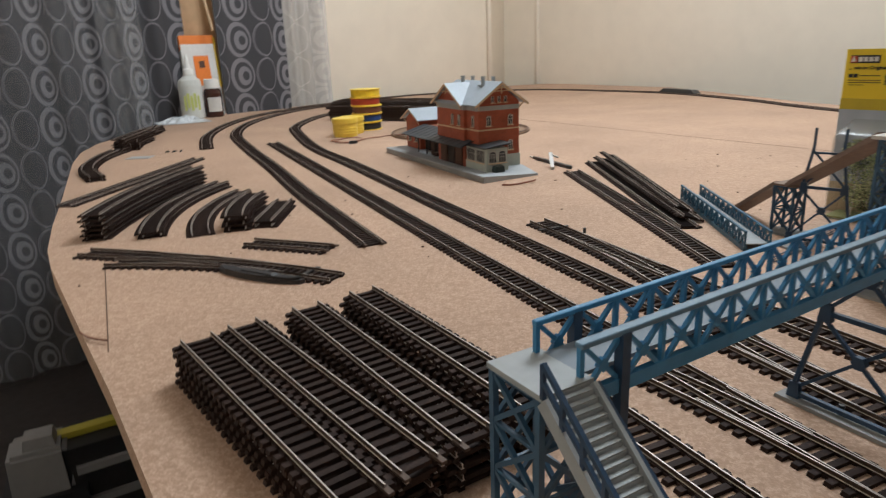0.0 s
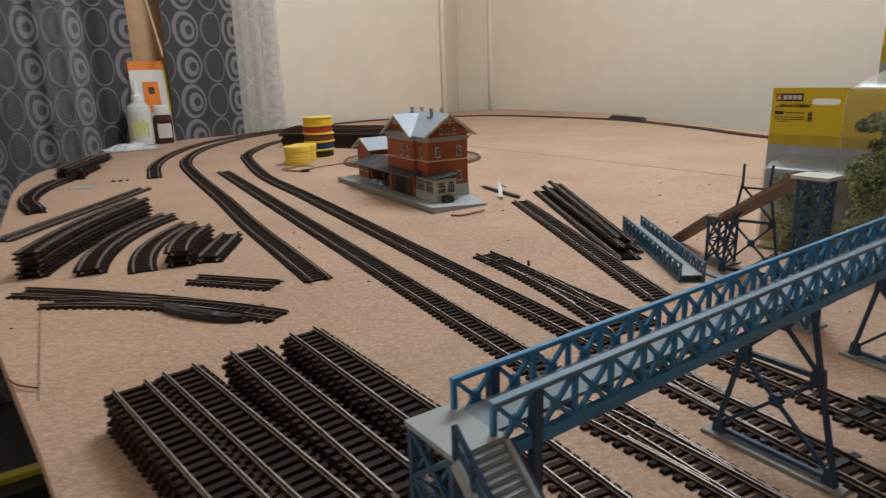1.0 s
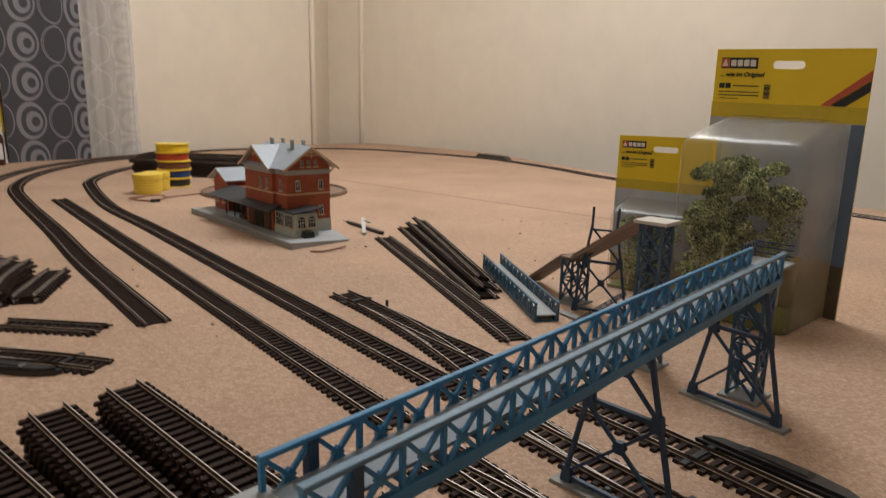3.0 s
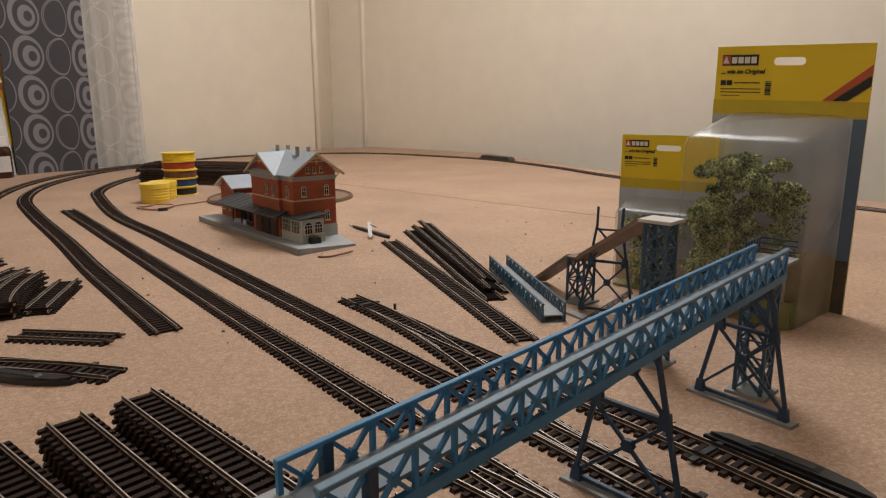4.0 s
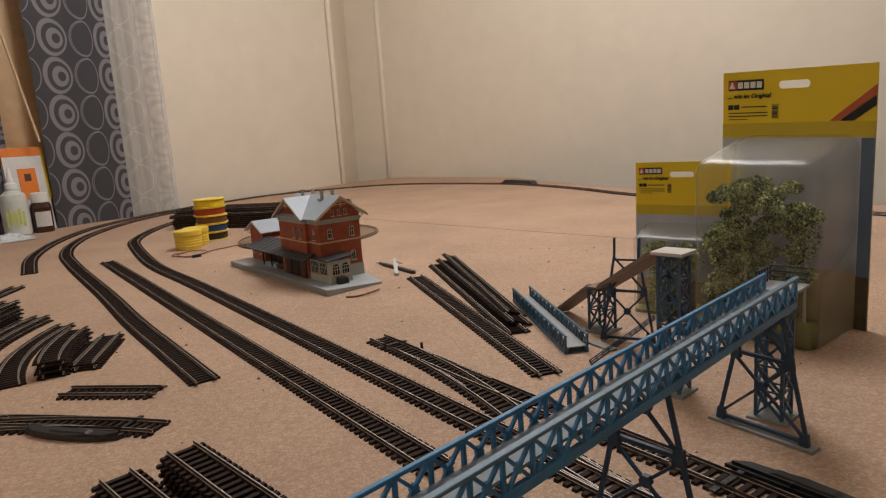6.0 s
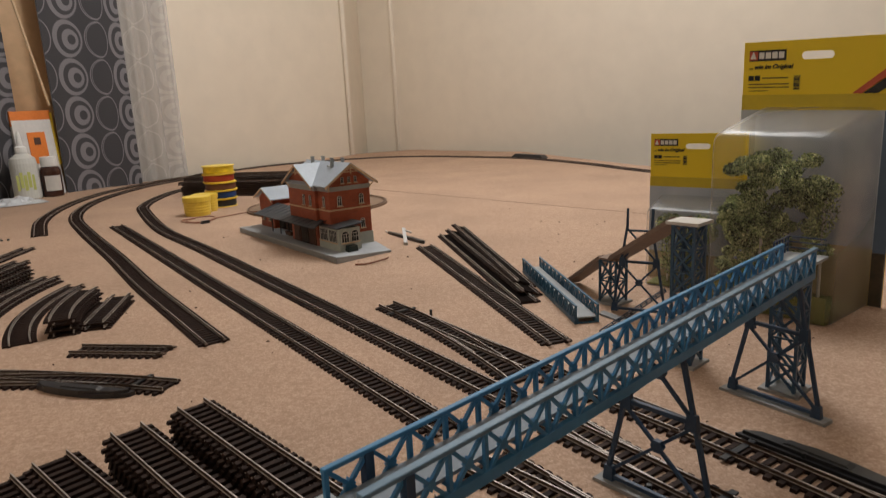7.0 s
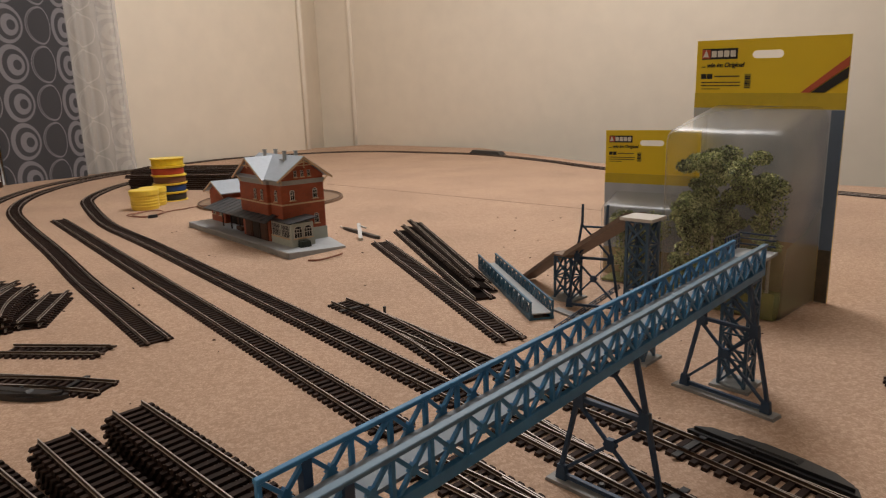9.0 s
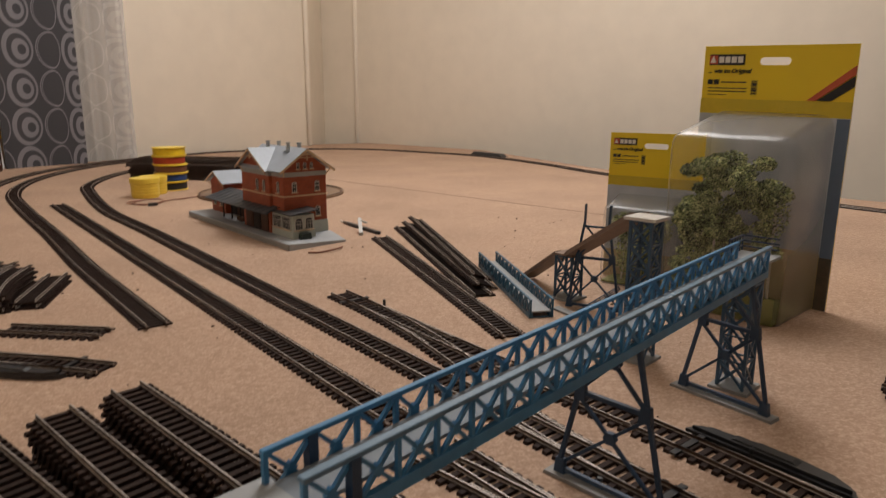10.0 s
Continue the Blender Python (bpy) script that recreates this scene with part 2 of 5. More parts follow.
def sweep_web(bm, line, off, half=0.0017, high=0.0016):
    """A flat strip that joins the sleepers under a rail."""
    rows = []
    for i, p in enumerate(line):
        h = (line[min(len(line) - 1, i + 1)] - line[max(0, i - 1)]).normalized()
        n = Vector((h.y, -h.x))
        rows.append([bm.verts.new((*(p + n * (off + u)), v)) for u, v in ((-half, 0.0), (-half, high), (half, high), (half, 0.0))])
    for r0, r1 in zip(rows, rows[1:]):
        for i in range(3):
            bm.faces.new((r0[i], r0[i + 1], r1[i + 1], r1[i]))
    bm.faces.new(rows[0])
    bm.faces.new(rows[-1][::-1])


def add_sleeper(bm, m, half=0.015):
    box(bm, (0, 0, 0.001), (half * 2, 0.0037, 0.002), m, taper=0.95)
    for x in (-0.0088, 0.0088):
        box(bm, (x, 0, 0.0023), (0.0042, 0.0024, 0.0006), m)


def sleeper_mesh():
    bm = bmesh.new()
    add_sleeper(bm, Matrix())
    me = bpy.data.meshes.new("sleeper")
    bm.to_mesh(me)
    bm.free()
    me.materials.append(SLEEPER)
    return me


SLEEPER_MESH = sleeper_mesh()
SPARE = random.Random(4)


def track(line, label, z=0.0, group="track pieces", single=True, webs=True):
    """One piece of track on a line of the plan, in world metres."""
    mid = along(line, length(line) / 2)[0]
    piece = thing("track_piece", label, "model track", (mid.x, mid.y, z), group=group)
    local = [p - mid for p in line]
    full = length(local)
    n = max(2, round(full / PITCH))
    joined = None if single else bmesh.new()
    for k in range(n):
        p, h = along(local, full * (k + 0.5) / n)
        m = Matrix.Translation((p.x, p.y, 0)) @ Matrix.Rotation(math.atan2(h.y, h.x) - math.pi / 2 + SPARE.uniform(-0.02, 0.02), 4, "Z")
        if single:
            ob = new("sleeper", SLEEPER_MESH)
            ob.parent, ob.matrix_local = piece, m
        else:
            add_sleeper(joined, m)
    if joined:
        tagged(part("track_bed", joined, SLEEPER, piece), kind="stuff")
    for side in (-1, 1):
        bm = bmesh.new()
        sweep_rail(bm, local, side * 0.0088, S_TOP)
        part("rail", bm, (RAIL, RAIL_SIDE), piece)
        bm = bmesh.new()
        sweep_web(bm, local, side * 0.0088)
        part("web_strip", bm, SLEEPER, piece)
    if webs:
        for side in (-1, 1):
            bm = bmesh.new()
            p, h = along(local, full - 0.001)
            n2 = Vector((h.y, -h.x)) * side * 0.0088
            m = Matrix.Translation((p.x + n2.x, p.y + n2.y, 0)) @ Matrix.Rotation(math.atan2(h.y, h.x), 4, "Z")
            box(bm, (0.001, 0, S_TOP + 0.0007), (0.009, 0.0027, 0.0014), m)
            part("rail_joiner", bm, RAIL_SIDE, piece)
    return piece


def straight(a, b):
    return [Vector(a), Vector(b)]


def run(line, label, count, **kw):
    """A line of track laid from several pieces end to end."""
    full = length(line)
    for k in range(count):
        track(cut(line, full * k / count + 0.0006, full * (k + 1) / count - 0.0006), label, **kw)


def turnout(start, heading, hand, label, long=0.24, motor=0, z=0.0, radius=0.62, bend=0.0, branch=None):
    """A turnout from its point end; hand: 1 turns to the right; motor: side of the drive box, 0 none; bend: curvature of the main track."""
    ob = thing("turnout", label, "model turnout", (*start, z), math.degrees(heading) - 90, group="turnouts")
    lead, branch = 0.035, branch or long

    def main_x(y):
        return hand * bend * y * y / 2

    def fork(y):
        s = max(0.0, y - lead)
        return radius - math.sqrt(radius * radius - s * s)

    line = [Vector((main_x(long * k / 30), long * k / 30)) for k in range(31)]
    curve = [Vector((main_x(branch * k / 30) + hand * fork(branch * k / 30), branch * k / 30)) for k in range(31)]
    n = round(long / PITCH)
    for k in range(n):
        y = long * (k + 0.5) / n
        bm = bmesh.new()
        lo, hi = -0.015, 0.015 + (fork(y) if y < branch else 0.0)
        box(bm, (main_x(y) + hand * (lo + hi) / 2, y, 0.001), (hi - lo, 0.0037, 0.002), taper=0.96)
        part("sleeper", bm, SLEEPER, ob)
    frog = 0.5 * long
    rails = [(line, -hand * 0.0088), (curve, hand * 0.0088)]
    for which, off in rails:
        bm = bmesh.new()
        sweep_rail(bm, which, off, S_TOP)
        part("stock_rail", bm, (RAIL, RAIL_SIDE), ob)
        bm = bmesh.new()
        sweep_web(bm, which, off)
        part("web_strip", bm, SLEEPER, ob)
    for which, off in ((line, hand * 0.0088), (curve, -hand * 0.0088)):
        bm = bmesh.new()
        sweep_rail(bm, cut(which, lead * 0.8, length(which) - 0.0005), off, S_TOP)
        part("switch_rail", bm, (RAIL, RAIL_SIDE), ob)
    for which, off in ((line, -hand * 0.0072), (curve, hand * 0.0072)):
        bm = bmesh.new()
        sweep_rail(bm, cut(which, frog + 0.01, frog + 0.06), off, S_TOP)
        part("check_rail", bm, (RAIL, RAIL_SIDE), ob)
    bm = bmesh.new()
    box(bm, (0, lead * 0.9, 0.0024), (0.033, 0.004, 0.0014))
    part("tie_bar", bm, BLACK, ob)
    bm = bmesh.new()
    rod(bm, (0.0175 * (motor or -1), 0.06, 0.0), (0.0175 * (motor or -1), 0.06, 0.0065), 0.0015, seg=8)
    part("knob", bm, BLACK, ob)
    if motor:
        bm = bmesh.new()
        x = motor * 0.0225
        prism(bm, [(x - motor * 0.007, 0.02), (x - motor * 0.002, 0.022), (x + motor * 0.002, 0.032), (x + motor * 0.0055, 0.046), (x + motor * 0.0065, 0.062), (x + motor * 0.006, 0.082), (x + motor * 0.0035, 0.1), (x, 0.112), (x - motor * 0.007, 0.116)], 0.0, 0.0058)
        bmesh.ops.bevel(bm, geom=[e for e in bm.edges if e.verts[0].co.z > 0.005 and e.verts[1].co.z > 0.005], offset=0.0022, segments=2, affect="EDGES")
        box(bm, (x, 0.065, 0.0062), (0.007, 0.04, 0.0016), taper=0.8)
        part("drive_box", bm, BLACK, ob, "black plastic point motor housing")
    return ob


# ---- the room and the board ----
FLOOR_Z, CEIL_Z = -0.75, 1.75
TABLE = [(-0.05, 0.19), (-0.169, 0.362), (-0.251, 0.475), (-0.348, 0.610), (-0.385, 0.668), (-0.439, 0.770), (-0.517, 0.928), (-0.690, 1.27), (-0.755, 1.42), (-0.797, 1.57), (-0.822, 1.90), (-0.85, 2.16), (-0.80, 2.30), (-0.69, 2.40), (-0.18, 2.86), (0.247, 3.36), (0.55, 3.44), (0.95, 2.80), (1.045, 1.95), (1.25, 1.19), (1.7, 0.4), (1.7, -0.8), (0.0, -0.8), (0.0, 0.08)]
bm = bmesh.new()
prism(bm, TABLE, -0.019, 0.0)
structure("layout_board", bm, BOARD, "large bare chipboard tabletop carrying a model railway", "table top")
bm = bmesh.new()
for x, y in ((-0.3, 0.75), (-0.6, 1.6), (0.3, 3.0), (1.1, 1.3), (1.5, -0.5), (0.15, -0.5)):
    box(bm, (x, y, (FLOOR_Z - 0.019) / 2), (0.06, 0.06, -FLOOR_Z - 0.019))
structure("board_trestles", bm, BOARD, "plain wooden legs under the board", "table legs")

JOINT = material("board_joint", (0.16, 0.095, 0.06), 0.8, vary=0.3, size=300)
for a, b in (((0.20, 1.80), (0.66, 1.08)), ((-0.198, 0.418), (-0.312, 0.64))):
    bm = bmesh.new()
    d = (Vector(b) - Vector(a)).normalized() * 0.0005
    prism(bm, [(a[0] - d.y, a[1] + d.x), (a[0] + d.y, a[1] - d.x), (b[0] + d.y, b[1] - d.x), (b[0] - d.y, b[1] + d.x)], -0.002, 0.0003)
    structure("board_joint", bm, JOINT, "thin dark joint between two sheets of chipboard", "joint")

CORNER, ALONG_R, ALONG_L = Vector((0.47, 3.5)), Vector((0.66, -0.75)).normalized(), Vector((-0.75, -0.66)).normalized()


def wall(name, a, b, out, label):
    """A wall from a to b; out: the side away from the room."""
    n = Vector((out[0], out[1])).normalized() * 0.12
    bm = bmesh.new()
    prism(bm, [tuple(a), tuple(b), tuple(b + n), tuple(a + n)], FLOOR_Z, CEIL_Z)
    return structure(name, bm, WALL, label, "wall")


EDGE_R, EDGE_L = CORNER + ALONG_R * 0.029, CORNER + ALONG_L * 0.31
R_END, L_END = CORNER + ALONG_R * 4.2, CORNER + ALONG_L * 3.2
B_R, B_L = R_END - Vector((0.75, 0.66)) * 3.2, L_END + Vector((0.66, -0.75)) * 4.2
wall("wall_east", EDGE_R + ALONG_R * 0.05, R_END, (0.75, 0.66), "plain cream painted plaster wall")
wall("wall_north", EDGE_L + ALONG_L * 0.05, L_END, (-0.66, 0.75), "cream painted plaster wall with curtains")
wall("wall_west", L_END, B_L, (-0.75, -0.66), "plain cream painted wall")
wall("wall_south", B_R, B_L, (0.66, -0.75), "plain cream painted wall")
hull = [tuple(v) for v in (CORNER + Vector((0.0, 0.3)), L_END, B_L, R_END)]
bm = bmesh.new()
prism(bm, hull, FLOOR_Z - 0.1, FLOOR_Z)
structure("floor", bm, FLOOR, "dark floor of the room", "floor")
bm = bmesh.new()
prism(bm, hull, CEIL_Z, CEIL_Z + 0.1)
structure("ceiling", bm, CEIL, "white painted ceiling", "ceiling")

# shallow recess in the corner between two rounded plaster edges
IN_L = Vector((0.66, -0.75)).normalized()
OUT_L, OUT_R = -IN_L, Vector((0.75, 0.66)).normalized()
NICHE = Vector((0.335, 3.62))
bm = bmesh.new()
prism(bm, [tuple(v) for v in (EDGE_L + ALONG_L * 0.05, EDGE_L, NICHE, EDGE_R, EDGE_R + ALONG_R * 0.05, EDGE_R + ALONG_R * 0.05 + OUT_R * 0.12, NICHE + Vector((0.0, 0.25)), EDGE_L + ALONG_L * 0.05 + OUT_L * 0.12)], FLOOR_Z, CEIL_Z)
lips = [e for e in bm.edges if abs(e.verts[0].co.z - e.verts[1].co.z) > 1 and min((e.verts[0].co.xy - EDGE_L).length, (e.verts[0].co.xy - EDGE_R).length) < 0.01]
bmesh.ops.bevel(bm, geom=lips, offset=0.022, segments=5, affect="EDGES")
structure("wall_niche", bm, WALL, "shallow recessed corner of the cream plaster wall", "wall")
for p in (EDGE_L, EDGE_R):
    bm = bmesh.new()
    rod(bm, (p.x, p.y, FLOOR_Z), (p.x, p.y, CEIL_Z), 0.0125, seg=16)
    bead = structure("trim_bead", bm, WALL, "rounded plaster bead on the wall edge", "trim")
    bead.data.shade_smooth()


# ---- curtains ----
def ring_fabric(name, ground, print_, alpha=1.0, cell=(0.098, 0.1165), rough=0.8):
    """Woven cloth with printed eyes and ovals in alternate columns; the print lies in the cloth's own x, z."""
    m = bpy.data.materials.new(name)
    m.use_nodes = True
    n, l = m.node_tree.nodes, m.node_tree.links
    bs = n["Principled BSDF"]
    bs.inputs["Roughness"].default_value = rough
    co = n.new("ShaderNodeUVMap")
    sep = n.new("ShaderNodeSeparateXYZ")
    l.new(co.outputs[0], sep.inputs[0])

    def op(kind, *args):
        k = n.new("ShaderNodeMath")
        k.operation = kind
        for i, v in enumerate(args):
            if isinstance(v, (int, float)):
                k.inputs[i].default_value = v
            else:
                l.new(v, k.inputs[i])
        return k.outputs[0]

    u, v = op("DIVIDE", sep.outputs[0], cell[0]), op("DIVIDE", sep.outputs[1], cell[1])
    col = op("MODULO", op("FLOOR", u), 2.0)
    fu, fv = op("SUBTRACT", op("FRACT", u), 0.5), op("SUBTRACT", op("FRACT", v), 0.5)

    def disc(dx, dy, r, sx=1.0, sy=1.0):
        x, y = op("DIVIDE", op("SUBTRACT", fu, dx), sx), op("DIVIDE", op("SUBTRACT", fv, dy), sy)
        d = op("SQRT", op("ADD", op("MULTIPLY", x, x), op("MULTIPLY", y, y)))
        s = n.new("ShaderNodeMapRange")
        s.inputs["From Min"].default_value, s.inputs["From Max"].default_value = r + 0.012, r - 0.012
        l.new(d, s.inputs["Value"])
        return s.outputs[0]

    eye = op("SUBTRACT", disc(0, 0, 0.49), disc(0.05, -0.01, 0.385))
    eye = op("ADD", eye, op("SUBTRACT", disc(0.10, -0.02, 0.27), disc(0.155, -0.02, 0.13)))
    oval = op("ADD", op("SUBTRACT", disc(0, 0, 0.485, 0.92), disc(0, 0, 0.455, 0.92)), op("SUBTRACT", disc(0.03, 0.0, 0.47, 0.9, 0.98), disc(0.03, 0.0, 0.45, 0.9, 0.98)))
    fac = op("ADD", op("MULTIPLY", eye, col), op("MULTIPLY", oval, op("SUBTRACT", 1.0, col)))
    fac = op("MINIMUM", op("MAXIMUM", fac, 0.0), 1.0)
    weave = n.new("ShaderNodeTexNoise")
    weave.inputs["Scale"].default_value = 900
    l.new(co.outputs[0], weave.inputs["Vector"])
    mix = n.new("ShaderNodeMix")
    mix.data_type = "RGBA"
    mix.inputs[6].default_value, mix.inputs[7].default_value = (*ground, 1), (*print_, 1)
    l.new(fac, mix.inputs[0])
    dull = n.new("ShaderNodeMix")
    dull.data_type, dull.blend_type, dull.inputs[0].default_value = "RGBA", "MULTIPLY", 0.5
    l.new(mix.outputs[2], dull.inputs[6])
    l.new(weave.outputs["Fac"], dull.inputs[7])
    l.new(dull.outputs[2], bs.inputs["Base Color"])
    if alpha < 1:
        bs.inputs["Alpha"].default_value = alpha
        a = op("ADD", op("MULTIPLY", fac, 0.08), alpha)
        l.new(a, bs.inputs["Alpha"])
    return m


CLOTH = ring_fabric("ring_print_curtain", (0.068, 0.066, 0.074), (0.27, 0.26, 0.28))
VEIL = ring_fabric("thin_veil", (0.60, 0.59, 0.60), (0.85, 0.84, 0.84), 0.16)
LIGHTENER = ring_fabric("lightening_layer", (0.60, 0.59, 0.60), (0.62, 0.61, 0.62), 0.10)
SHEER = ring_fabric("sheer_curtain", (0.66, 0.65, 0.66), (0.71, 0.70, 0.70), 0.5)


def column(s, marks):
    """The printed column that lies s metres from the corner, by marks of (s, column)."""
    for (a, u), (b, v) in zip(marks, marks[1:]):
        if s <= b or (b, v) == marks[-1]:
            return u + (v - u) * (s - a) / (b - a)


def curtain(name, s0, s1, off, mat, label, fold=0.02, wave=0.11, z0=FLOOR_Z + 0.02, z1=CEIL_Z - 0.06, phase=0.0, columns=None):
    """Cloth along the north wall from s0 to s1 metres from the corner."""
    cloth = thing(name, label, "curtain", (0, 0, 0))
    bm = bmesh.new()
    nu, nz = max(12, int((s1 - s0) / 0.008)), 14
    uv = bm.loops.layers.uv.new("UVMap")
    rnd = random.Random(int(s0 * 100))
    ph = [rnd.uniform(0, 6) for _ in range(3)]
    grid, us = [], []
    for i in range(nu + 1):
        s = s0 + (s1 - s0) * i / nu
        row = []
        for k in range(nz + 1):
            z = z0 + (z1 - z0) * k / nz
            w = fold * math.sin(2 * math.pi * s / wave + phase + 0.3 * math.sin(z * 2 + ph[0])) + 0.4 * fold * math.sin(2 * math.pi * s / (wave * 0.43) + ph[1] + z * 0.4)
            p = CORNER + ALONG_L * s + IN_L * (off + w)
            row.append(bm.verts.new((p.x, p.y, z)))
        grid.append(row)
        us.append(column(s, columns or [(s0, 60.0), (s1, 60.0 - (s1 - s0) * 11)]) * 0.098)
    for i in range(nu):
        for k in range(nz):
            f = bm.faces.new((grid[i][k], grid[i + 1][k], grid[i + 1][k + 1], grid[i][k + 1]))
            f.smooth = True
            for lp, (a, b) in zip(f.loops, ((i, k), (i + 1, k), (i + 1, k + 1), (i, k + 1))):
                lp[uv].uv = (us[a], grid[a][b].co.z - 0.357 + 0.1165 * 40.5)
    part("cloth", bm, mat, cloth)
    return cloth


curtain("sheer_curtain", 1.238, 1.468, 0.075, SHEER, "pale sheer curtain with faint rings hanging beside the window", 0.014, 0.06)
curtain("sheer_curtain", 1.93, 2.06, 0.125, VEIL, "pale sheer curtain with faint rings over the dark curtain", 0.014, 0.07)
# pale layer added to brighten the far end of the dark curtain
curtain("sheer_curtain", 2.075, 2.93, 0.128, LIGHTENER, "thin pale layer added to lighten the dark ring curtain", 0.006, 0.13)
curtain("curtain", 1.445, 1.695, 0.115, CLOTH, "dark grey curtain printed with pale rings", 0.008, 0.33, columns=[(1.38, 44.8), (1.458, 43.5), (1.519, 42.5), (1.615, 41.5), (1.70, 40.6)])
curtain("curtain", 1.785, 2.95, 0.09, CLOTH, "dark grey curtain printed with pale rings and eyes", 0.010, 0.135, phase=2.3, columns=[(1.72, 48.3), (1.80, 47.5), (1.888, 46.5), (1.95, 45.5), (2.0, 44.5), (2.08, 43.5), (2.146, 42.5), (2.21, 41.5), (2.28, 40.5), (2.36, 39.5), (2.43, 38.5), (2.52, 37.5), (2.95, 32.5)])
FRAME = material("varnished_pine", (0.62, 0.40, 0.22), 0.45, vary=0.15, size=30)
bm = bmesh.new()
p = CORNER + ALONG_L * 1.735 + IN_L * 0.02
m = Matrix.Translation((p.x, p.y, 0.5)) @ Matrix.Rotation(math.atan2(ALONG_L.y, ALONG_L.x), 4, "Z")
box(bm, (0, 0, 0), (0.14, 0.05, 2.4), m)
structure("window_post", bm, FRAME, "warm wooden post between the curtains", "window frame")

# ---- tracks on the board ----
run(straight((-0.353, 1.458), (0.128, 0.412)), "straight model track with dark sleepers lying on the board", 5)
run(smooth_line([(-0.24, 2.27), (-0.319, 2.172), (-0.350, 2.100), (-0.370, 2.005), (-0.378, 1.891), (-0.375, 1.789), (-0.352, 1.679), (-0.245, 1.363), (-0.119, 1.097), (0.095, 0.630), (0.163, 0.480), (0.197, 0.405)]), "long model track bending round beside the station", 8)
run(smooth_line([(-0.26, 2.66), (-0.385, 2.513), (-0.476, 2.346), (-0.519, 2.184), (-0.539, 2.0), (-0.530, 1.822), (-0.488, 1.634), (-0.401, 1.419), (-0.263, 1.114), (-0.173, 0.907), (-0.105, 0.762), (-0.048, 0.641)]), "model track curving along the curtain side of the board", 8)
run(smooth_line([(-0.478, 1.40), (-0.548, 1.60), (-0.584, 1.78), (-0.598, 1.967), (-0.586, 2.161), (-0.546, 2.315), (-0.495, 2.45), (-0.40, 2.60), (-0.26, 2.77), (-0.06, 2.93), (0.28, 2.985), (0.49, 2.90), (0.667, 2.70), (0.845, 2.43), (0.939, 2.06), (0.985, 1.724), (1.155, 1.060), (1.4, 0.5)]), "thin model track looping along the far wall", 12)
bm = bmesh.new()
far_piece = thing("spare_motor_box", "flat black motor box lying on the far track", "model part", (0.855, 2.43, 0.005), -70)
box(bm, (0, 0, 0.006), (0.19, 0.03, 0.012), taper=0.8)
part("housing", bm, BLACK, far_piece)
run(straight((0.210, 0.993), (0.252, 0.540)), "straight model track pointing at the footbridge", 2)
track(straight((-0.176, 0.663), (-0.089, 0.631)), "short straight model track lying alone")
track(straight((-0.482, 0.872), (-0.446, 1.262)), "straight model track near the edge of the board")


def pile(foot, heading, long, layers, label, gap=T_HIGH, jitter=0.0012, bend=0.0):
    """Pieces of track laid on one another; bend: sideways sag of curved pieces."""
    h = Vector((math.cos(heading), math.sin(heading)))
    for k in range(layers):
        turn = Matrix.Rotation(SPARE.uniform(-0.007, 0.007), 2)
        hh = turn @ h
        side = Vector((hh.y, -hh.x))
        a = Vector(foot) + side * SPARE.uniform(-jitter, jitter) + hh * SPARE.uniform(-2.5 * jitter, 2.5 * jitter)
        if bend:
            line = [a + hh * (long * i / 16) + side * bend * 4 * (i / 16) * (1 - i / 16) for i in range(17)]
        else:
            line = straight(a, a + hh * long)
        track(line, label, z=k * gap, single=long < 0.48 or k >= layers - 2, webs=k >= layers - 1)


PILE = "straight model track in a neat stack of dark tracks"
for fx, fy, n, turn_ in ((-0.037, 0.455, 5, -57.3), (-0.069, 0.428, 5, -56.5), (-0.1035, 0.404, 5, -52.2), (-0.1245, 0.383, 5, -51.6)):
    pile((fx, fy), math.radians(turn_), 0.19, n, PILE)
pile((0.4665, 0.374), math.radians(-57), 0.19, 5, PILE)
CURVED = "curved model track piled with others near the curtain"
pile((-0.349, 0.695), math.radians(89.5), 0.30, 6, CURVED, bend=-0.012)
pile((-0.291, 0.699), math.radians(93), 0.28, 2, CURVED, bend=-0.022)
pile((-0.239, 0.702), math.radians(96), 0.235, 1, CURVED, bend=-0.02)
pile((-0.205, 0.717), math.radians(95), 0.125, 4, CURVED, bend=-0.006)
pile((-0.178, 0.727), math.radians(91), 0.108, 2, CURVED)
for k in range(2):
    track(smooth_line([(-0.535, 1.06), (-0.602, 1.16), (-0.645, 1.28), (-0.664, 1.42 - 0.03 * k)], 0.012), "curved model track at the far edge of the board", z=k * T_HIGH)
pile((-0.64, 1.42), math.radians(105), 0.36, 4, "dark model track heaped by the curtain", bend=-0.02, jitter=0.006)
pile((-0.655, 1.40), math.radians(98), 0.22, 6, "dark model track heaped by the curtain", jitter=0.006)
FAR_PILE = "long straight model track stacked behind the wire spools"
for k in range(4):
    pile((-0.31 + 0.01 * k, 1.95 + 0.036 * k), math.radians(-25), 0.5, 10 if k else 8, FAR_PILE, jitter=0.004)

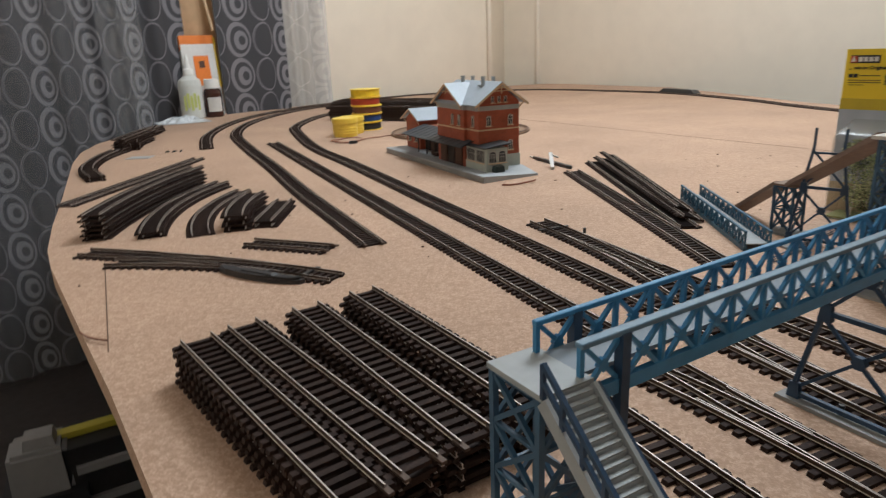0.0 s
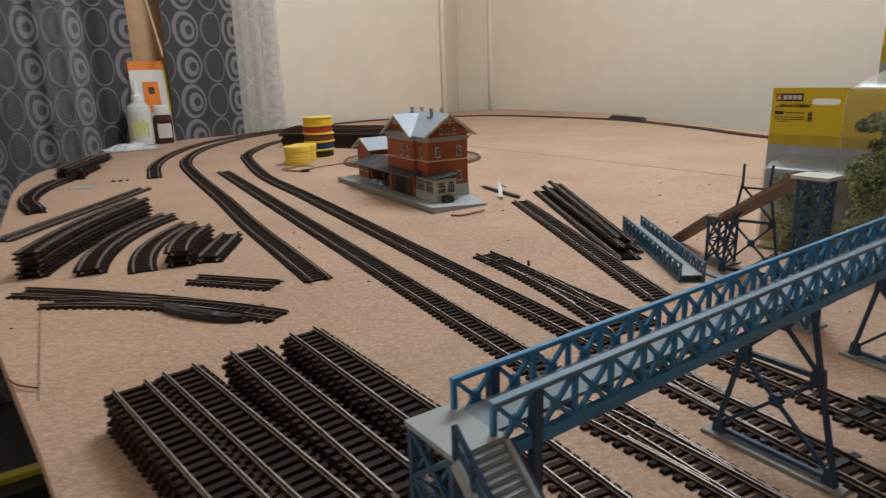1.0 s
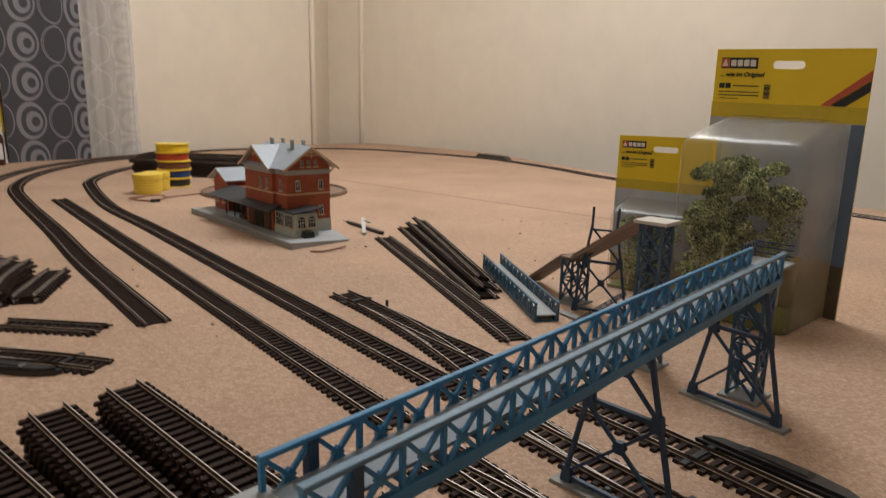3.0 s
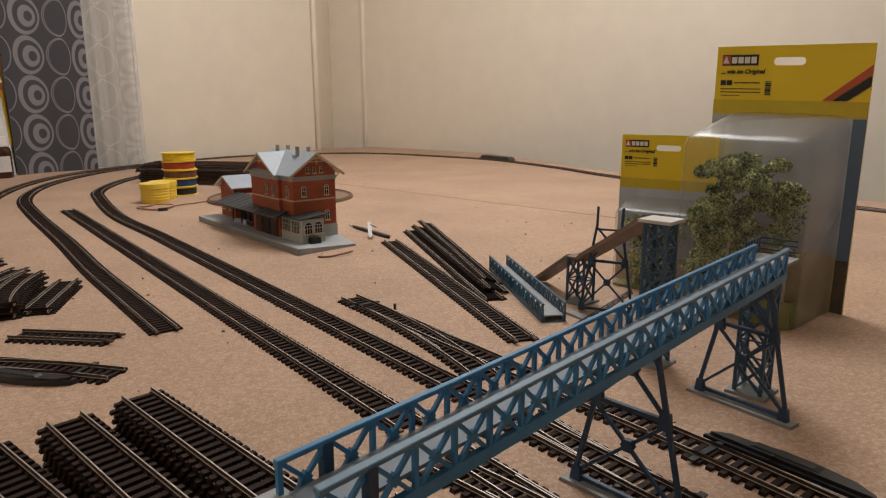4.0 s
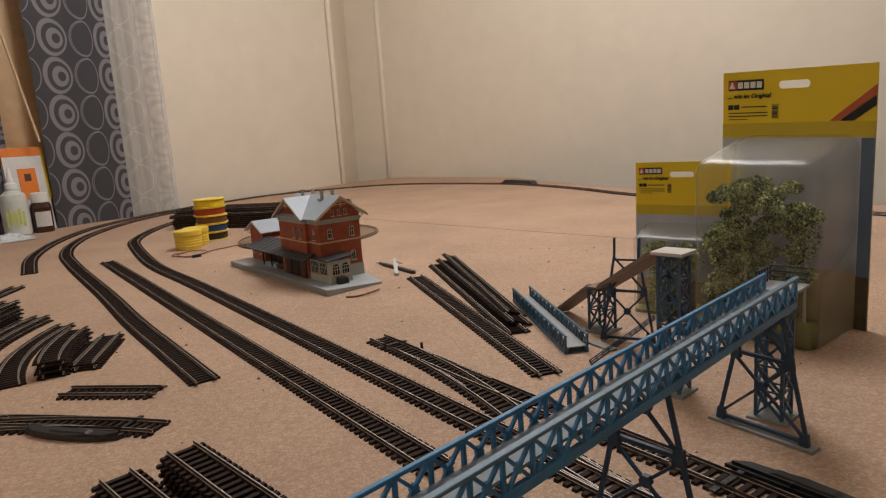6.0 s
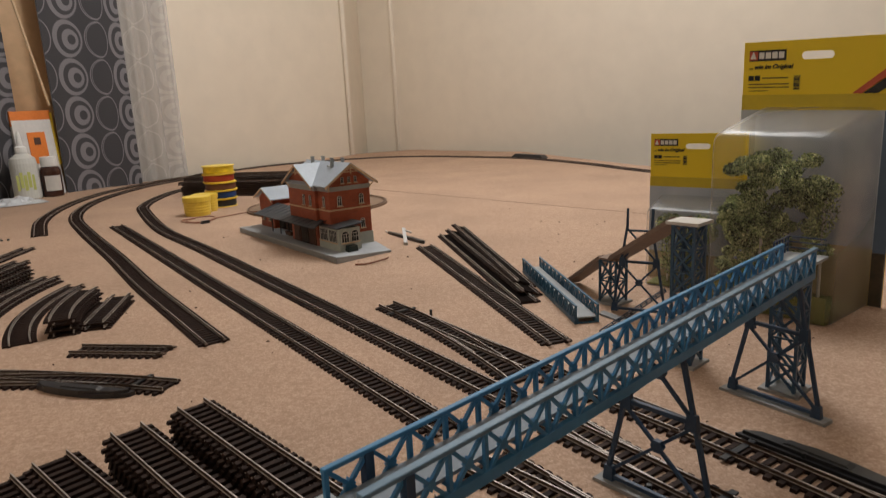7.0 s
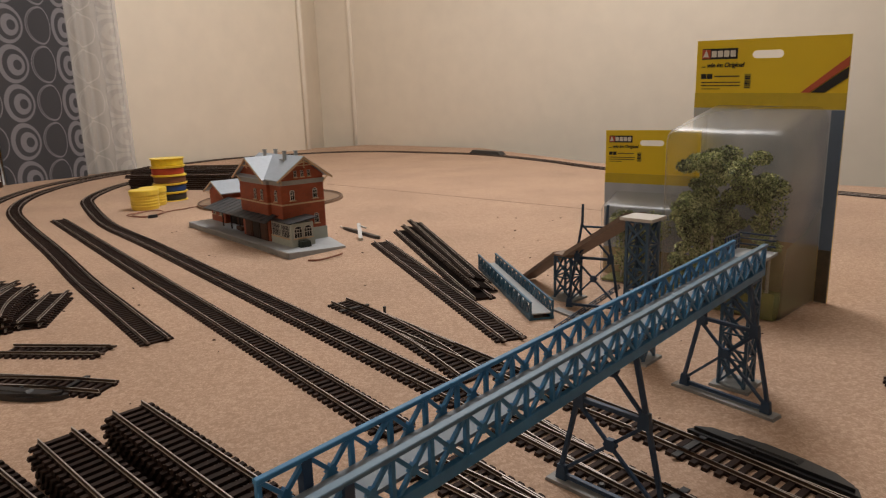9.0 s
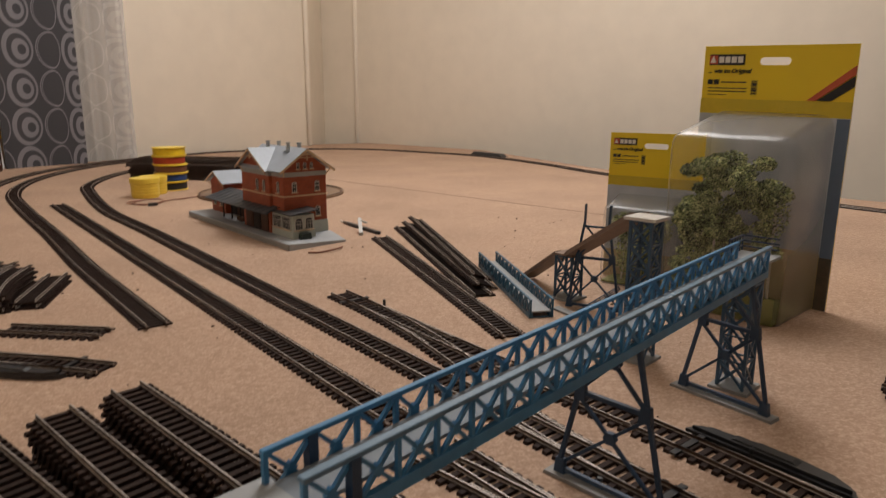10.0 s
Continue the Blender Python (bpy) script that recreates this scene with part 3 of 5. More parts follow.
STEPPED = "straight model track leaning in a low stepped stack"
STACK_SHADE = material("track_gap_shade", (0.011, 0.0075, 0.0065), 0.9, vary=0.3, size=300, spec=0.03)
for k, (far_, near_) in enumerate((((0.2578, 1.067), (0.2648, 0.662)), ((0.2718, 1.076), (0.2748, 0.684)), ((0.2868, 1.099), (0.2778, 0.713)))):
    piece = track(straight(near_, far_), STEPPED)
    d = Vector(far_) - Vector(near_)
    # each leans on the one before, its other edge on the board
    piece.matrix_world = Matrix.Translation((*piece.matrix_world.translation.xy, (0, 0.0038, 0.0064)[k])) @ Matrix.Rotation(math.radians((0, 13.5, 19.5)[k]), 4, Vector((d.x, d.y, 0)))
    # added dark plate stands for the shade that hides the sleepers
    bm = bmesh.new()
    box(bm, (0, 0, 0.0018), (d.length - 0.004, 0.0150, 0.0018), Matrix.Rotation(math.atan2(d.y, d.x), 4, "Z"))
    part("shade_plate", bm, STACK_SHADE, piece, "smooth dark plate added as shade between the rails")

# turnouts
turnout((-0.069, 0.545), math.radians(152), -1, "dark curved turnout with a black motor box lying loose", 0.282, -1, radius=0.73, bend=0.9, branch=0.226)
turnout((0.120, 0.706), math.radians(-66.0), 1, "turnout leading in under the footbridge", 0.245, 0, radius=0.9)
turnout((0.258, 0.268), math.radians(114.5), 1, "turnout joining two tracks under the footbridge", 0.15, 0, radius=0.75)
turnout((0.232, 0.192), math.radians(115), -1, "turnout with crossing rails beside the stairs", 0.2, 0, radius=0.95)
turnout((0.2745, 0.369), math.radians(-66), 1, "turnout with a long black motor box", 0.24, -1, radius=1.3)
run(straight((0.222, 0.479), (0.2735, 0.371)), "short model track between two turnouts", 1)
run(straight((0.098, 0.336), (0.175, 0.178)), "straight model track beside the stairs", 1)
run(straight((0.261, 0.262), (0.33, 0.11)), "straight model track in front of the footbridge", 1)


# ---- footbridge ----
def lattice(parent, name, mat, a, b, h0, h1, panels, bar=0.0014, post=0.0016, chord=0.0024, plate_w=0.0022, top_w=None, top_mat=None):
    """A lattice wall from a to b: two chords, posts, and crossed bars in each panel with a small plate at each crossing."""
    a, b = Vector(a), Vector(b)
    bm = bmesh.new()
    beam(bm, a, b, 0.0024, 0.0046)
    ta, tb = a + Vector((0, 0, h0)), b + Vector((0, 0, h1))
    d = (tb - ta)
    m = Matrix.Translation(ta) @ d.to_track_quat("X", "Z").to_matrix().to_4x4()
    top = bmesh.new()
    box(top, (d.length / 2, 0, 0), (d.length + 0.002, top_w or chord, 0.0018), m)
    bmesh.ops.bevel(top, geom=top.edges[:], offset=0.0003, segments=1, affect="EDGES")
    for k in range(panels + 1):
        f = k / panels
        p, q = a.lerp(b, f), ta.lerp(tb, f)
        beam(bm, p, q, post)
        if k < panels:
            f3 = (k + 1) / panels
            q2, p2 = ta.lerp(tb, f3), a.lerp(b, f3)
            beam(bm, q, p2, bar)
            beam(bm, p, q2, bar)
            mid = (p + q2) / 2
            w = (b - a).normalized() * plate_w
            u = Vector((0, 0, plate_w * 1.1))
            n = Vector((-w.y, w.x, 0)).normalized() * 0.0009
            vs = [bm.verts.new(mid + s * n + o) for s in (-1, 1) for o in (-w, -u, w, u)]
            for fc in ((3, 2, 1, 0), (4, 5, 6, 7), (0, 1, 5, 4), (1, 2, 6, 5), (2, 3, 7, 6), (3, 0, 4, 7)):
                bm.faces.new([vs[i] for i in fc])
    side = part(name, bm, mat, parent)
    part("top_chord", top, top_mat or mat, side)
    return side


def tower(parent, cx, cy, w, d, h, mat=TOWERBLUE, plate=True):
    """An open lattice tower of four legs with crossed bars on its faces, on a foot plate."""
    legs = [(cx + sx * w / 2, cy + sy * d / 2) for sx, sy in ((-1, -1), (1, -1), (1, 1), (-1, 1))]
    for x, y in legs:
        bm = bmesh.new()
        beam(bm, (x, y, 0.002), (x, y, h), 0.0021)
        part("tower_leg", bm, mat, parent)
    tiers = max(2, round(h / 0.019))
    for i in range(4):
        (x0, y0), (x1, y1) = legs[i], legs[(i + 1) % 4]
        bm = bmesh.new()
        for k in range(tiers):
            z0, z1 = 0.003 + (h - 0.004) * k / tiers, 0.003 + (h - 0.004) * (k + 1) / tiers
            beam(bm, (x0, y0, z0), (x1, y1, z1), 0.0016)
            beam(bm, (x1, y1, z0), (x0, y0, z1), 0.0016)
            beam(bm, (x0, y0, z1), (x1, y1, z1), 0.0012)
        part("tower_lattice", bm, mat, parent)
    if plate:
        bm = bmesh.new()
        box(bm, (cx, cy, 0.001), (w + 0.010, d + 0.010, 0.002), taper=0.97)
        part("foot_plate", bm, STONE, parent, "grey foot plate")


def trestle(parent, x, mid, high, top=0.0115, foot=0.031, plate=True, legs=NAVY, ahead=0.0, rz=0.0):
    """Splayed legs with two tiers of crossed braces, gussets and a sill; rz: its turn about its own middle."""
    holder = new("trestle")
    holder.parent, holder.empty_display_size = parent, 0.01
    holder.matrix_local = pose(x, mid, 0, 0, 0, rz)
    parent, x, mid = holder, 0.0, 0.0

    def wide(z):
        return foot + (top - foot) * (z - 0.003) / (high - 0.003)

    for s in (-1, 1):
        bm = bmesh.new()
        beam(bm, (x, mid + s * foot, 0.003), (x, mid + s * top, high + ahead), 0.0022)
        part("leg", bm, legs, parent)
        for z in (0.006, high * 0.60):
            bm = bmesh.new()
            box(bm, (x, mid + s * (wide(z) - 0.0012), z), (0.0038, 0.0066, 0.0085), taper=0.75)
            part("gusset", bm, legs, parent)
    for z in (0.0045, high * 0.60):
        bm = bmesh.new()
        beam(bm, (x, mid - wide(z), z), (x, mid + wide(z), z), 0.0024)
        part("sill", bm, legs, parent)
    tiers = ((0.006, high * 0.58), (high * 0.61, high * 0.98))
    for z0, z1 in tiers:
        for s in (-1, 1):
            bm = bmesh.new()
            beam(bm, (x + s * 0.0006, mid + s * wide(z0), z0), (x + s * 0.0006, mid - s * wide(z1), z1), 0.0017)
            part("brace", bm, legs, parent)
        zc = z0 + (z1 - z0) * wide(z0) / (wide(z0) + wide(z1))
        bm = bmesh.new()
        rod(bm, (x - 0.0016, mid, zc), (x + 0.0016, mid, zc), 0.0036, seg=6)
        part("brace_plate", bm, legs, parent)
    if plate:
        bm = bmesh.new()
        box(bm, (x, mid, 0.001), (0.0105, foot * 2 + 0.012, 0.002), taper=0.98)
        part("foot_plate", bm, STONE, parent, "grey plastic foot plate")


def stairs(parent, x0, x1, y0, z0, y1, z1, tread_mat, string_mat, steps):
    """A straight flight between x0 and x1 from (y0, z0) down to (y1, z1)."""
    for k in range(steps):
        f = (k + 0.5) / steps
        y, z = y0 + (y1 - y0) * f, z0 + (z1 - z0) * (k + 1) / steps
        bm = bmesh.new()
        box(bm, ((x0 + x1) / 2, y, z), (x1 - x0 - 0.002, abs(y1 - y0) / steps * 1.1, 0.0012))
        box(bm, ((x0 + x1) / 2, y + (y0 - y1) / steps * 0.5, z + abs(z0 - z1) / steps * 0.5), (x1 - x0 - 0.002, 0.0006, abs(z0 - z1) / steps))
        part("step", bm, tread_mat, parent)
    for x in (x0, x1):
        bm = bmesh.new()
        beam(bm, (x, y0, z0 - 0.001), (x, y1, z1 - 0.001), 0.0015, 0.0046)
        part("stringer", bm, string_mat, parent)
        if x == x0:
            bm = bmesh.new()
            up = Vector((0, 0, 0.0105))
            a, b = Vector((x, y0, z0)), Vector((x, y1, z1))
            beam(bm, a + up, b + up, 0.0014)
            beam(bm, a + up * 0.5, b + up * 0.5, 0.0012)
            for k in range(13):
                p = a.lerp(b, k / 12)
                beam(bm, p, p + up, 0.0013)
            part("handrail", bm, NAVY, parent)


S0, S1 = Vector((0.0559, 0.2153)), Vector((0.3536, 0.3975))
LONG, BW, BH = (S1 - S0).length, 0.0197, 0.0171
Z0, Z1, DK = 0.0826, 0.0908, 0.0066
bridge = thing("footbridge", "blue plastic model footbridge with lattice sides, stairs and trestles", "model bridge", (S0.x, S0.y, 0), math.degrees(math.atan2(S1.y - S0.y, S1.x - S0.x)))
# sheen on the near top chord, put into a paler colour
CHORD_SHEEN = material("chord_sheen_plastic", (0.115, 0.205, 0.295), 0.42, vary=0.15, size=150)
for y, w, mat in ((0, 0.0024, BLUE), (-BW, 0.0034, CHORD_SHEEN)):
    lattice(bridge, "lattice_side", BLUE, (-0.0026, y, Z0), (LONG, y, Z1), BH, BH, 21, top_w=w, top_mat=mat)
bm = bmesh.new()
beam(bm, (-0.001, -BW / 2, Z0 + DK), (LONG, -BW / 2, Z1 + DK), BW - 0.0026, 0.0014)
part("deck", bm, WALKWAY, bridge, "blue-grey walkway")
for k in range(21):
    bm = bmesh.new()
    x = LONG * k / 20
    beam(bm, (x, 0, Z0 + (Z1 - Z0) * k / 20 + 0.001), (x, -BW, Z0 + (Z1 - Z0) * k / 20 + 0.001), 0.0018)
    part("cross_girder", bm, BLUE, bridge)
for x, y, turn_ in ((0.186, -0.0055, -2), (0.3385, -0.0035, -9)):
    trestle(bridge, x, y, Z0 + (Z1 - Z0) * x / LONG, rz=turn_)
bm = bmesh.new()
box(bm, (-0.0095, -0.0095, Z0 + DK - 0.0002), (0.019, 0.026, 0.0018))
part("landing", bm, DECK, bridge, "pale grey landing plate")
tower(bridge, -0.009, -0.009, 0.017, 0.022, Z0 + DK - 0.001)
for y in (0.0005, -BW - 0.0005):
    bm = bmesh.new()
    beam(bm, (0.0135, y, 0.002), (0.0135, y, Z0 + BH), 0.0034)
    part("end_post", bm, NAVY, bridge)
stairs(bridge, -0.0185, -0.001, -0.0225, Z0 + DK, -0.118, 0.004, DECK, DECK, 50)
bm = bmesh.new()
box(bm, (LONG + 0.013, -0.0065, Z1 + DK - 0.0002), (0.027, 0.026, 0.0018))
part("landing", bm, DECK, bridge, "pale grey landing plate")
bm = bmesh.new()
beam(bm, (0.0012, -0.021, Z0 + 0.004), (0.0012, -0.118, 0.003), 0.0016, 0.0055)
part("side_stringer", bm, NAVY, bridge, "dark blue stair string")
tower(bridge, LONG + 0.0205, 0.0, 0.0175, 0.0175, Z1 + DK - 0.001)
bm = bmesh.new()
for z in (0.004, 0.008, 0.0115):
    beam(bm, (LONG + 0.002, 0.006, Z1 + DK + z), (LONG + 0.026, 0.006, Z1 + DK + z), 0.0009)
    beam(bm, (LONG + 0.026, 0.006, Z1 + DK + z), (LONG + 0.026, -0.018, Z1 + DK + z), 0.0009)
for k in range(6):
    x = LONG + 0.002 + 0.024 * k / 5
    beam(bm, (x, 0.006, Z1 + DK), (x, 0.006, Z1 + DK + 0.0115), 0.0009)
part("landing_railing", bm, NAVY, bridge)

# loose stair unit beside the bridge: two lattice towers, two brown flights
WOODY = material("brown_plastic_steps", (0.20, 0.135, 0.10), 0.6, vary=0.2, size=220)
CREAM = material("pale_grey_plate", (0.62, 0.59, 0.54), 0.6, vary=0.08, size=120)
AX = math.degrees(math.atan2(S1.y - S0.y, S1.x - S0.x))
unit = thing("stair_unit", "loose model stairs with two dark blue lattice towers and brown flights", "model stairs", (0.3325, 0.473, 0), AX)
tower(unit, 0, 0, 0.017, 0.017, 0.1115)
bm = bmesh.new()
box(bm, (0, 0, 0.113), (0.024, 0.026, 0.0024))
part("landing", bm, CREAM, unit, "pale landing plate")
inv = unit.matrix_world.inverted()
c2 = inv @ Vector((0.350, 0.640, 0))
tower(unit, c2.x, c2.y, 0.019, 0.019, 0.0465)
bm = bmesh.new()
box(bm, (c2.x, c2.y, 0.0475), (0.023, 0.022, 0.0018))
part("landing", bm, WOODY, unit, "brown landing plate")
for a, b in (((0.336, 0.488, 0.1120), (0.350, 0.632, 0.048)), ((0.347, 0.648, 0.0465), (0.338, 0.722, 0.002))):
    a, b = inv @ Vector(a), inv @ Vector(b)
    bm = bmesh.new()
    d = b - a
    m = Matrix.Translation(a) @ d.to_track_quat("X", "Z").to_matrix().to_4x4()
    box(bm, (d.length / 2, 0, 0), (d.length, 0.019, 0.003), m)
    flight = part("flight", bm, WOODY, unit, "brown flight of steps")
    for k in range(int(d.length / 0.005)):
        bm = bmesh.new()
        box(bm, (0.003 + k * 0.005, 0, 0.0022), (0.0024, 0.0175, 0.002), m)
        part("step", bm, WOODY, flight)

spare = thing("spare_trestle", "loose dark blue model bridge trestle standing by itself", "model trestle", (0.355, 0.594, 0), 51)
trestle(spare, 0, 0, 0.087, top=0.0115, foot=0.025, plate=False)
for side in (-1, 1):
    bm = bmesh.new()
    beam(bm, (0, side * 0.0115, 0.086), (0.003, side * 0.0118, 0.104), 0.0022)
    part("top_stub", bm, NAVY, spare)
bm = bmesh.new()
beam(bm, (0, -0.0115, 0.083), (0, 0.0115, 0.083), 0.0018)
part("top_bar", bm, NAVY, spare)

spare2 = thing("spare_railing", "thin dark blue railing strip leaning low on the board", "model railing", (0.3575, 0.6015, 0), 40.2)
bm = bmesh.new()
for z in (0.0008, 0.0024, 0.004):
    beam(bm, (-0.079, z * 0.6, z), (0.079, z * 0.6, z), 0.0009)
for k in range(13):
    x = -0.0785 + k * 0.0131
    beam(bm, (x, 0.0004, 0.0004), (x, 0.0026, 0.0044), 0.0009)
part("strip", bm, NAVY, spare2)

loose_plate = thing("foot_plate", "loose grey plastic foot plate beside a model trestle", "model part", (0.327, 0.593, 0), -74)
bm = bmesh.new()
box(bm, (0, 0, 0.001), (0.034, 0.0095, 0.002), taper=0.97)
part("plate", bm, STONE, loose_plate)

# short spare bridge span
SPANBLUE = material("deep_blue_plastic", (0.03, 0.11, 0.19), 0.42, vary=0.2, size=150)
span = thing("bridge_span", "short blue lattice bridge span lying on the board", "model bridge", (0.287, 0.586, 0), math.degrees(math.atan2(0.208, 0.0145)))
SL = 0.205
for y in (0.0, -0.0215):
    lattice(span, "lattice_side", SPANBLUE, (0, y, 0.0016), (SL, y, 0.0016), 0.016, 0.016, 13)
bm = bmesh.new()
box(bm, (SL / 2, -0.0107, 0.006), (SL - 0.001, 0.019, 0.0012))
part("deck", bm, DECK, span, "pale grey deck")
bm = bmesh.new()
box(bm, (0.0008, -0.0107, 0.0009), (0.0016, 0.0215, 0.0016))
for y in (-0.0019, -0.0195):
    box(bm, (0.0008, y, 0.0034), (0.0016, 0.0014, 0.0034))
part("end_frame", bm, SPANBLUE, span)

# ---- station ----
def brick_plastic(name, colour):
    m = bpy.data.materials.new(name)
    m.use_nodes = True
    n, l = m.node_tree.nodes, m.node_tree.links
    b = n["Principled BSDF"]
    b.inputs["Roughness"].default_value = 0.55
    co, br, bp = n.new("ShaderNodeTexCoord"), n.new("ShaderNodeTexBrick"), n.new("ShaderNodeBump")
    mp = n.new("ShaderNodeVectorMath")
    sep, comb, add = n.new("ShaderNodeSeparateXYZ"), n.new("ShaderNodeCombineXYZ"), n.new("ShaderNodeMath")
    l.new(co.outputs["Object"], sep.inputs[0])
    l.new(sep.outputs[0], add.inputs[0])
    l.new(sep.outputs[1], add.inputs[1])
    l.new(add.outputs[0], comb.inputs[0])
    l.new(sep.outputs[2], comb.inputs[1])
    br.inputs["Scale"].default_value = 60
    br.inputs["Mortar Size"].default_value = 0.012
    br.inputs["Color1"].default_value = (*colour, 1)
    br.inputs["Color2"].default_value = (*(c * 0.8 for c in colour), 1)
    br.inputs["Mortar"].default_value = (*(c * 0.72 + 0.03 for c in colour), 1)
    l.new(comb.outputs[0], br.inputs["Vector"])
    no, mx = n.new("ShaderNodeTexNoise"), n.new("ShaderNodeMix")
    no.inputs["Scale"].default_value = 45
    l.new(co.outputs["Object"], no.inputs["Vector"])
    mx.data_type, mx.blend_type, mx.inputs[0].default_value = "RGBA", "MULTIPLY", 0.45
    l.new(br.outputs["Color"], mx.inputs[6])
    l.new(no.outputs["Fac"], mx.inputs[7])
    l.new(mx.outputs[2], b.inputs["Base Color"])
    bp.inputs["Strength"].default_value, bp.inputs["Distance"].default_value = 0.3, 0.0003
    l.new(br.outputs["Fac"], bp.inputs["Height"])
    bp.invert = True
    l.new(bp.outputs[0], b.inputs["Normal"])
    return m


BRICK = brick_plastic("red_brick_plastic", (0.50, 0.115, 0.05))
SLATE = material("pale_slate_roof", (0.37, 0.42, 0.48), 0.42, vary=0.1, size=260, bump=0.15)
DARKROOF = material("dark_grey_roof", (0.05, 0.054, 0.06), 0.55, vary=0.2, size=300, bump=0.15)
BUFF = material("buff_trim", (0.62, 0.45, 0.28), 0.55, vary=0.1, size=300)
GREYTRIM = material("grey_trim", (0.36, 0.37, 0.36), 0.6, vary=0.12, size=300)
PALE = material("pale_grey_green", (0.46, 0.49, 0.44), 0.6, vary=0.1, size=200)
PANE = material("dark_pane", (0.02, 0.022, 0.025), 0.3, vary=0.2, size=100, spec=0.2)
# both browns below are darkened to hold the shade under the canopy
CANOPY_SHADE = material("canopy_shade", (0.03, 0.02, 0.016), 0.7, vary=0.3, size=200)
BROWN = material("brown_timber", (0.085, 0.036, 0.02), 0.6, vary=0.25, size=260)

station = thing("station_building", "red brick model station with pale grey roofs on a grey platform", "model building", (0.076, 0.932, 0), 116.2)
PZ = 0.009
PAVING = material("platform_grey", (0.36, 0.38, 0.40), 0.6, vary=0.1, size=200, bump=0.1)


def roof_pair(parent, name, mat, ridge_a, ridge_b, half, drop, thick=0.0016):
    """Two slopes either side of a level ridge; each slope is a part."""
    a, b = Vector(ridge_a), Vector(ridge_b)
    d = (b - a).normalized()
    n = Vector((-d.y, d.x, 0))
    out = []
    for s in (-1, 1):
        bm = bmesh.new()
        e = n * s * half - Vector((0, 0, drop))
        up = Vector((0, 0, thick))
        vs = [bm.verts.new(p) for p in (a, b, b + e, a + e, a + up, b + up, b + e + up, a + e + up)]
        for f in ((0, 1, 2, 3), (7, 6, 5, 4), (0, 4, 5, 1), (1, 5, 6, 2), (2, 6, 7, 3), (3, 7, 4, 0)):
            bm.faces.new([vs[i] for i in f])
        out.append(part(name, bm, mat, parent))
    return out


def window(parent, at, along_, w, h, arched=False, lights=2):
    """A small glazed window on a wall: frame, bars, pane, sill; at: foot centre; along_: unit vector along the wall."""
    d = Vector((*along_, 0))
    nrm = Vector((d.y, -d.x, 0))
    m = Matrix.Translation(at) @ Matrix((( d.x, nrm.x, 0, 0), (d.y, nrm.y, 0, 0), (0, 0, 1, 0), (0, 0, 0, 1)))
    holder = new("window")
    holder.parent, holder.empty_display_size = parent, 0.005
    bm = bmesh.new()
    box(bm, (0, 0.0002, h / 2), (w, 0.0008, h), m)
    if arched:
        prism(bm, [(w / 2 * math.cos(math.pi * k / 8), h + w * 0.35 * math.sin(math.pi * k / 8)) for k in range(9)], -0.0002, 0.0006, m=m @ Matrix.Rotation(math.radians(90), 4, "X"))
    part("pane", bm, PANE, holder)
    bm = bmesh.new()
    t = 0.0008 if arched and along_[1] else 0.0005
    for x in (-w / 2, w / 2):
        box(bm, (x, 0.0006, h / 2), (t, 0.0008, h + t), m)
    for z in (0, h, h * 0.62):
        box(bm, (0, 0.0006, z), (w + t, 0.0008, t), m)
    for k in range(1, lights):
        box(bm, (-w / 2 + w * k / lights, 0.00065, h / 2), (t * 0.7, 0.0007, h), m)
    if arched:
        for k in range(6):
            a0, a1 = math.pi * k / 6, math.pi * (k + 1) / 6
            r = w / 2
            beam(bm, m @ Vector((r * math.cos(a0), 0.0008, h + r * 0.7 * math.sin(a0))), m @ Vector((r * math.cos(a1), 0.0008, h + r * 0.7 * math.sin(a1))), t)
    part("window_frame", bm, CREAM, holder)
    bm = bmesh.new()
    box(bm, (0, 0.0014, -0.0009), (w + 0.003, 0.003, 0.0012), m)
    part("sill", bm, BUFF, holder)
    return holder


# platform with a ramp at its near end
bm = bmesh.new()
prism(bm, [(0.055, 0.0), (0.375, 0.0), (0.375, -0.098), (0.055, -0.098)], 0.0, PZ)
ramp = [(0.001, 0.0, PZ), (0.055, 0.0, PZ), (0.055, -0.098, PZ), (0.008, -0.0945, 0.0028)]
low, top = [bm.verts.new((x, y, 0)) for x, y, z in ramp], [bm.verts.new(v) for v in ramp]
bm.faces.new(low[::-1])
bm.faces.new((top[0], top[1], top[2]))
bm.faces.new((top[0], top[2], top[3]))
for i in range(4):
    bm.faces.new((low[i], low[(i + 1) % 4], top[(i + 1) % 4], top[i]))
part("platform", bm, PAVING, station, "grey stone platform")
bm = bmesh.new()
for k in range(33):
    box(bm, (0.006 + k * 0.0112, 0.0004, PZ / 2), (0.0106, 0.0012, PZ - 0.0024))
part("platform_edging", bm, STONE, station)
# main block and its cross wing
MX0, MX1, MY0, MY1 = 0.06, 0.187, -0.0255, -0.095
RY = (MY0 + MY1) / 2
bm = bmesh.new()
box(bm, ((MX0 + MX1) / 2, RY, (PZ + 0.105) / 2), (MX1 - MX0, MY0 - MY1, 0.105 - PZ))
for x in (MX0, MX1):
    vs = [bm.verts.new((x + s, y, z)) for s in (-0.0008, 0.0008) for y, z in ((MY0, 0.105), (MY1, 0.105), (RY, 0.131))]
    bm.faces.new(vs[:3])
    bm.faces.new(vs[3:][::-1])
    for i, j in ((0, 1), (1, 2), (2, 0)):
        bm.faces.new((vs[i], vs[j], vs[3 + j], vs[3 + i]))
part("wall", bm, BRICK, station)
CX0, CX1, CY = 0.095, 0.1875, -0.0205
bm = bmesh.new()
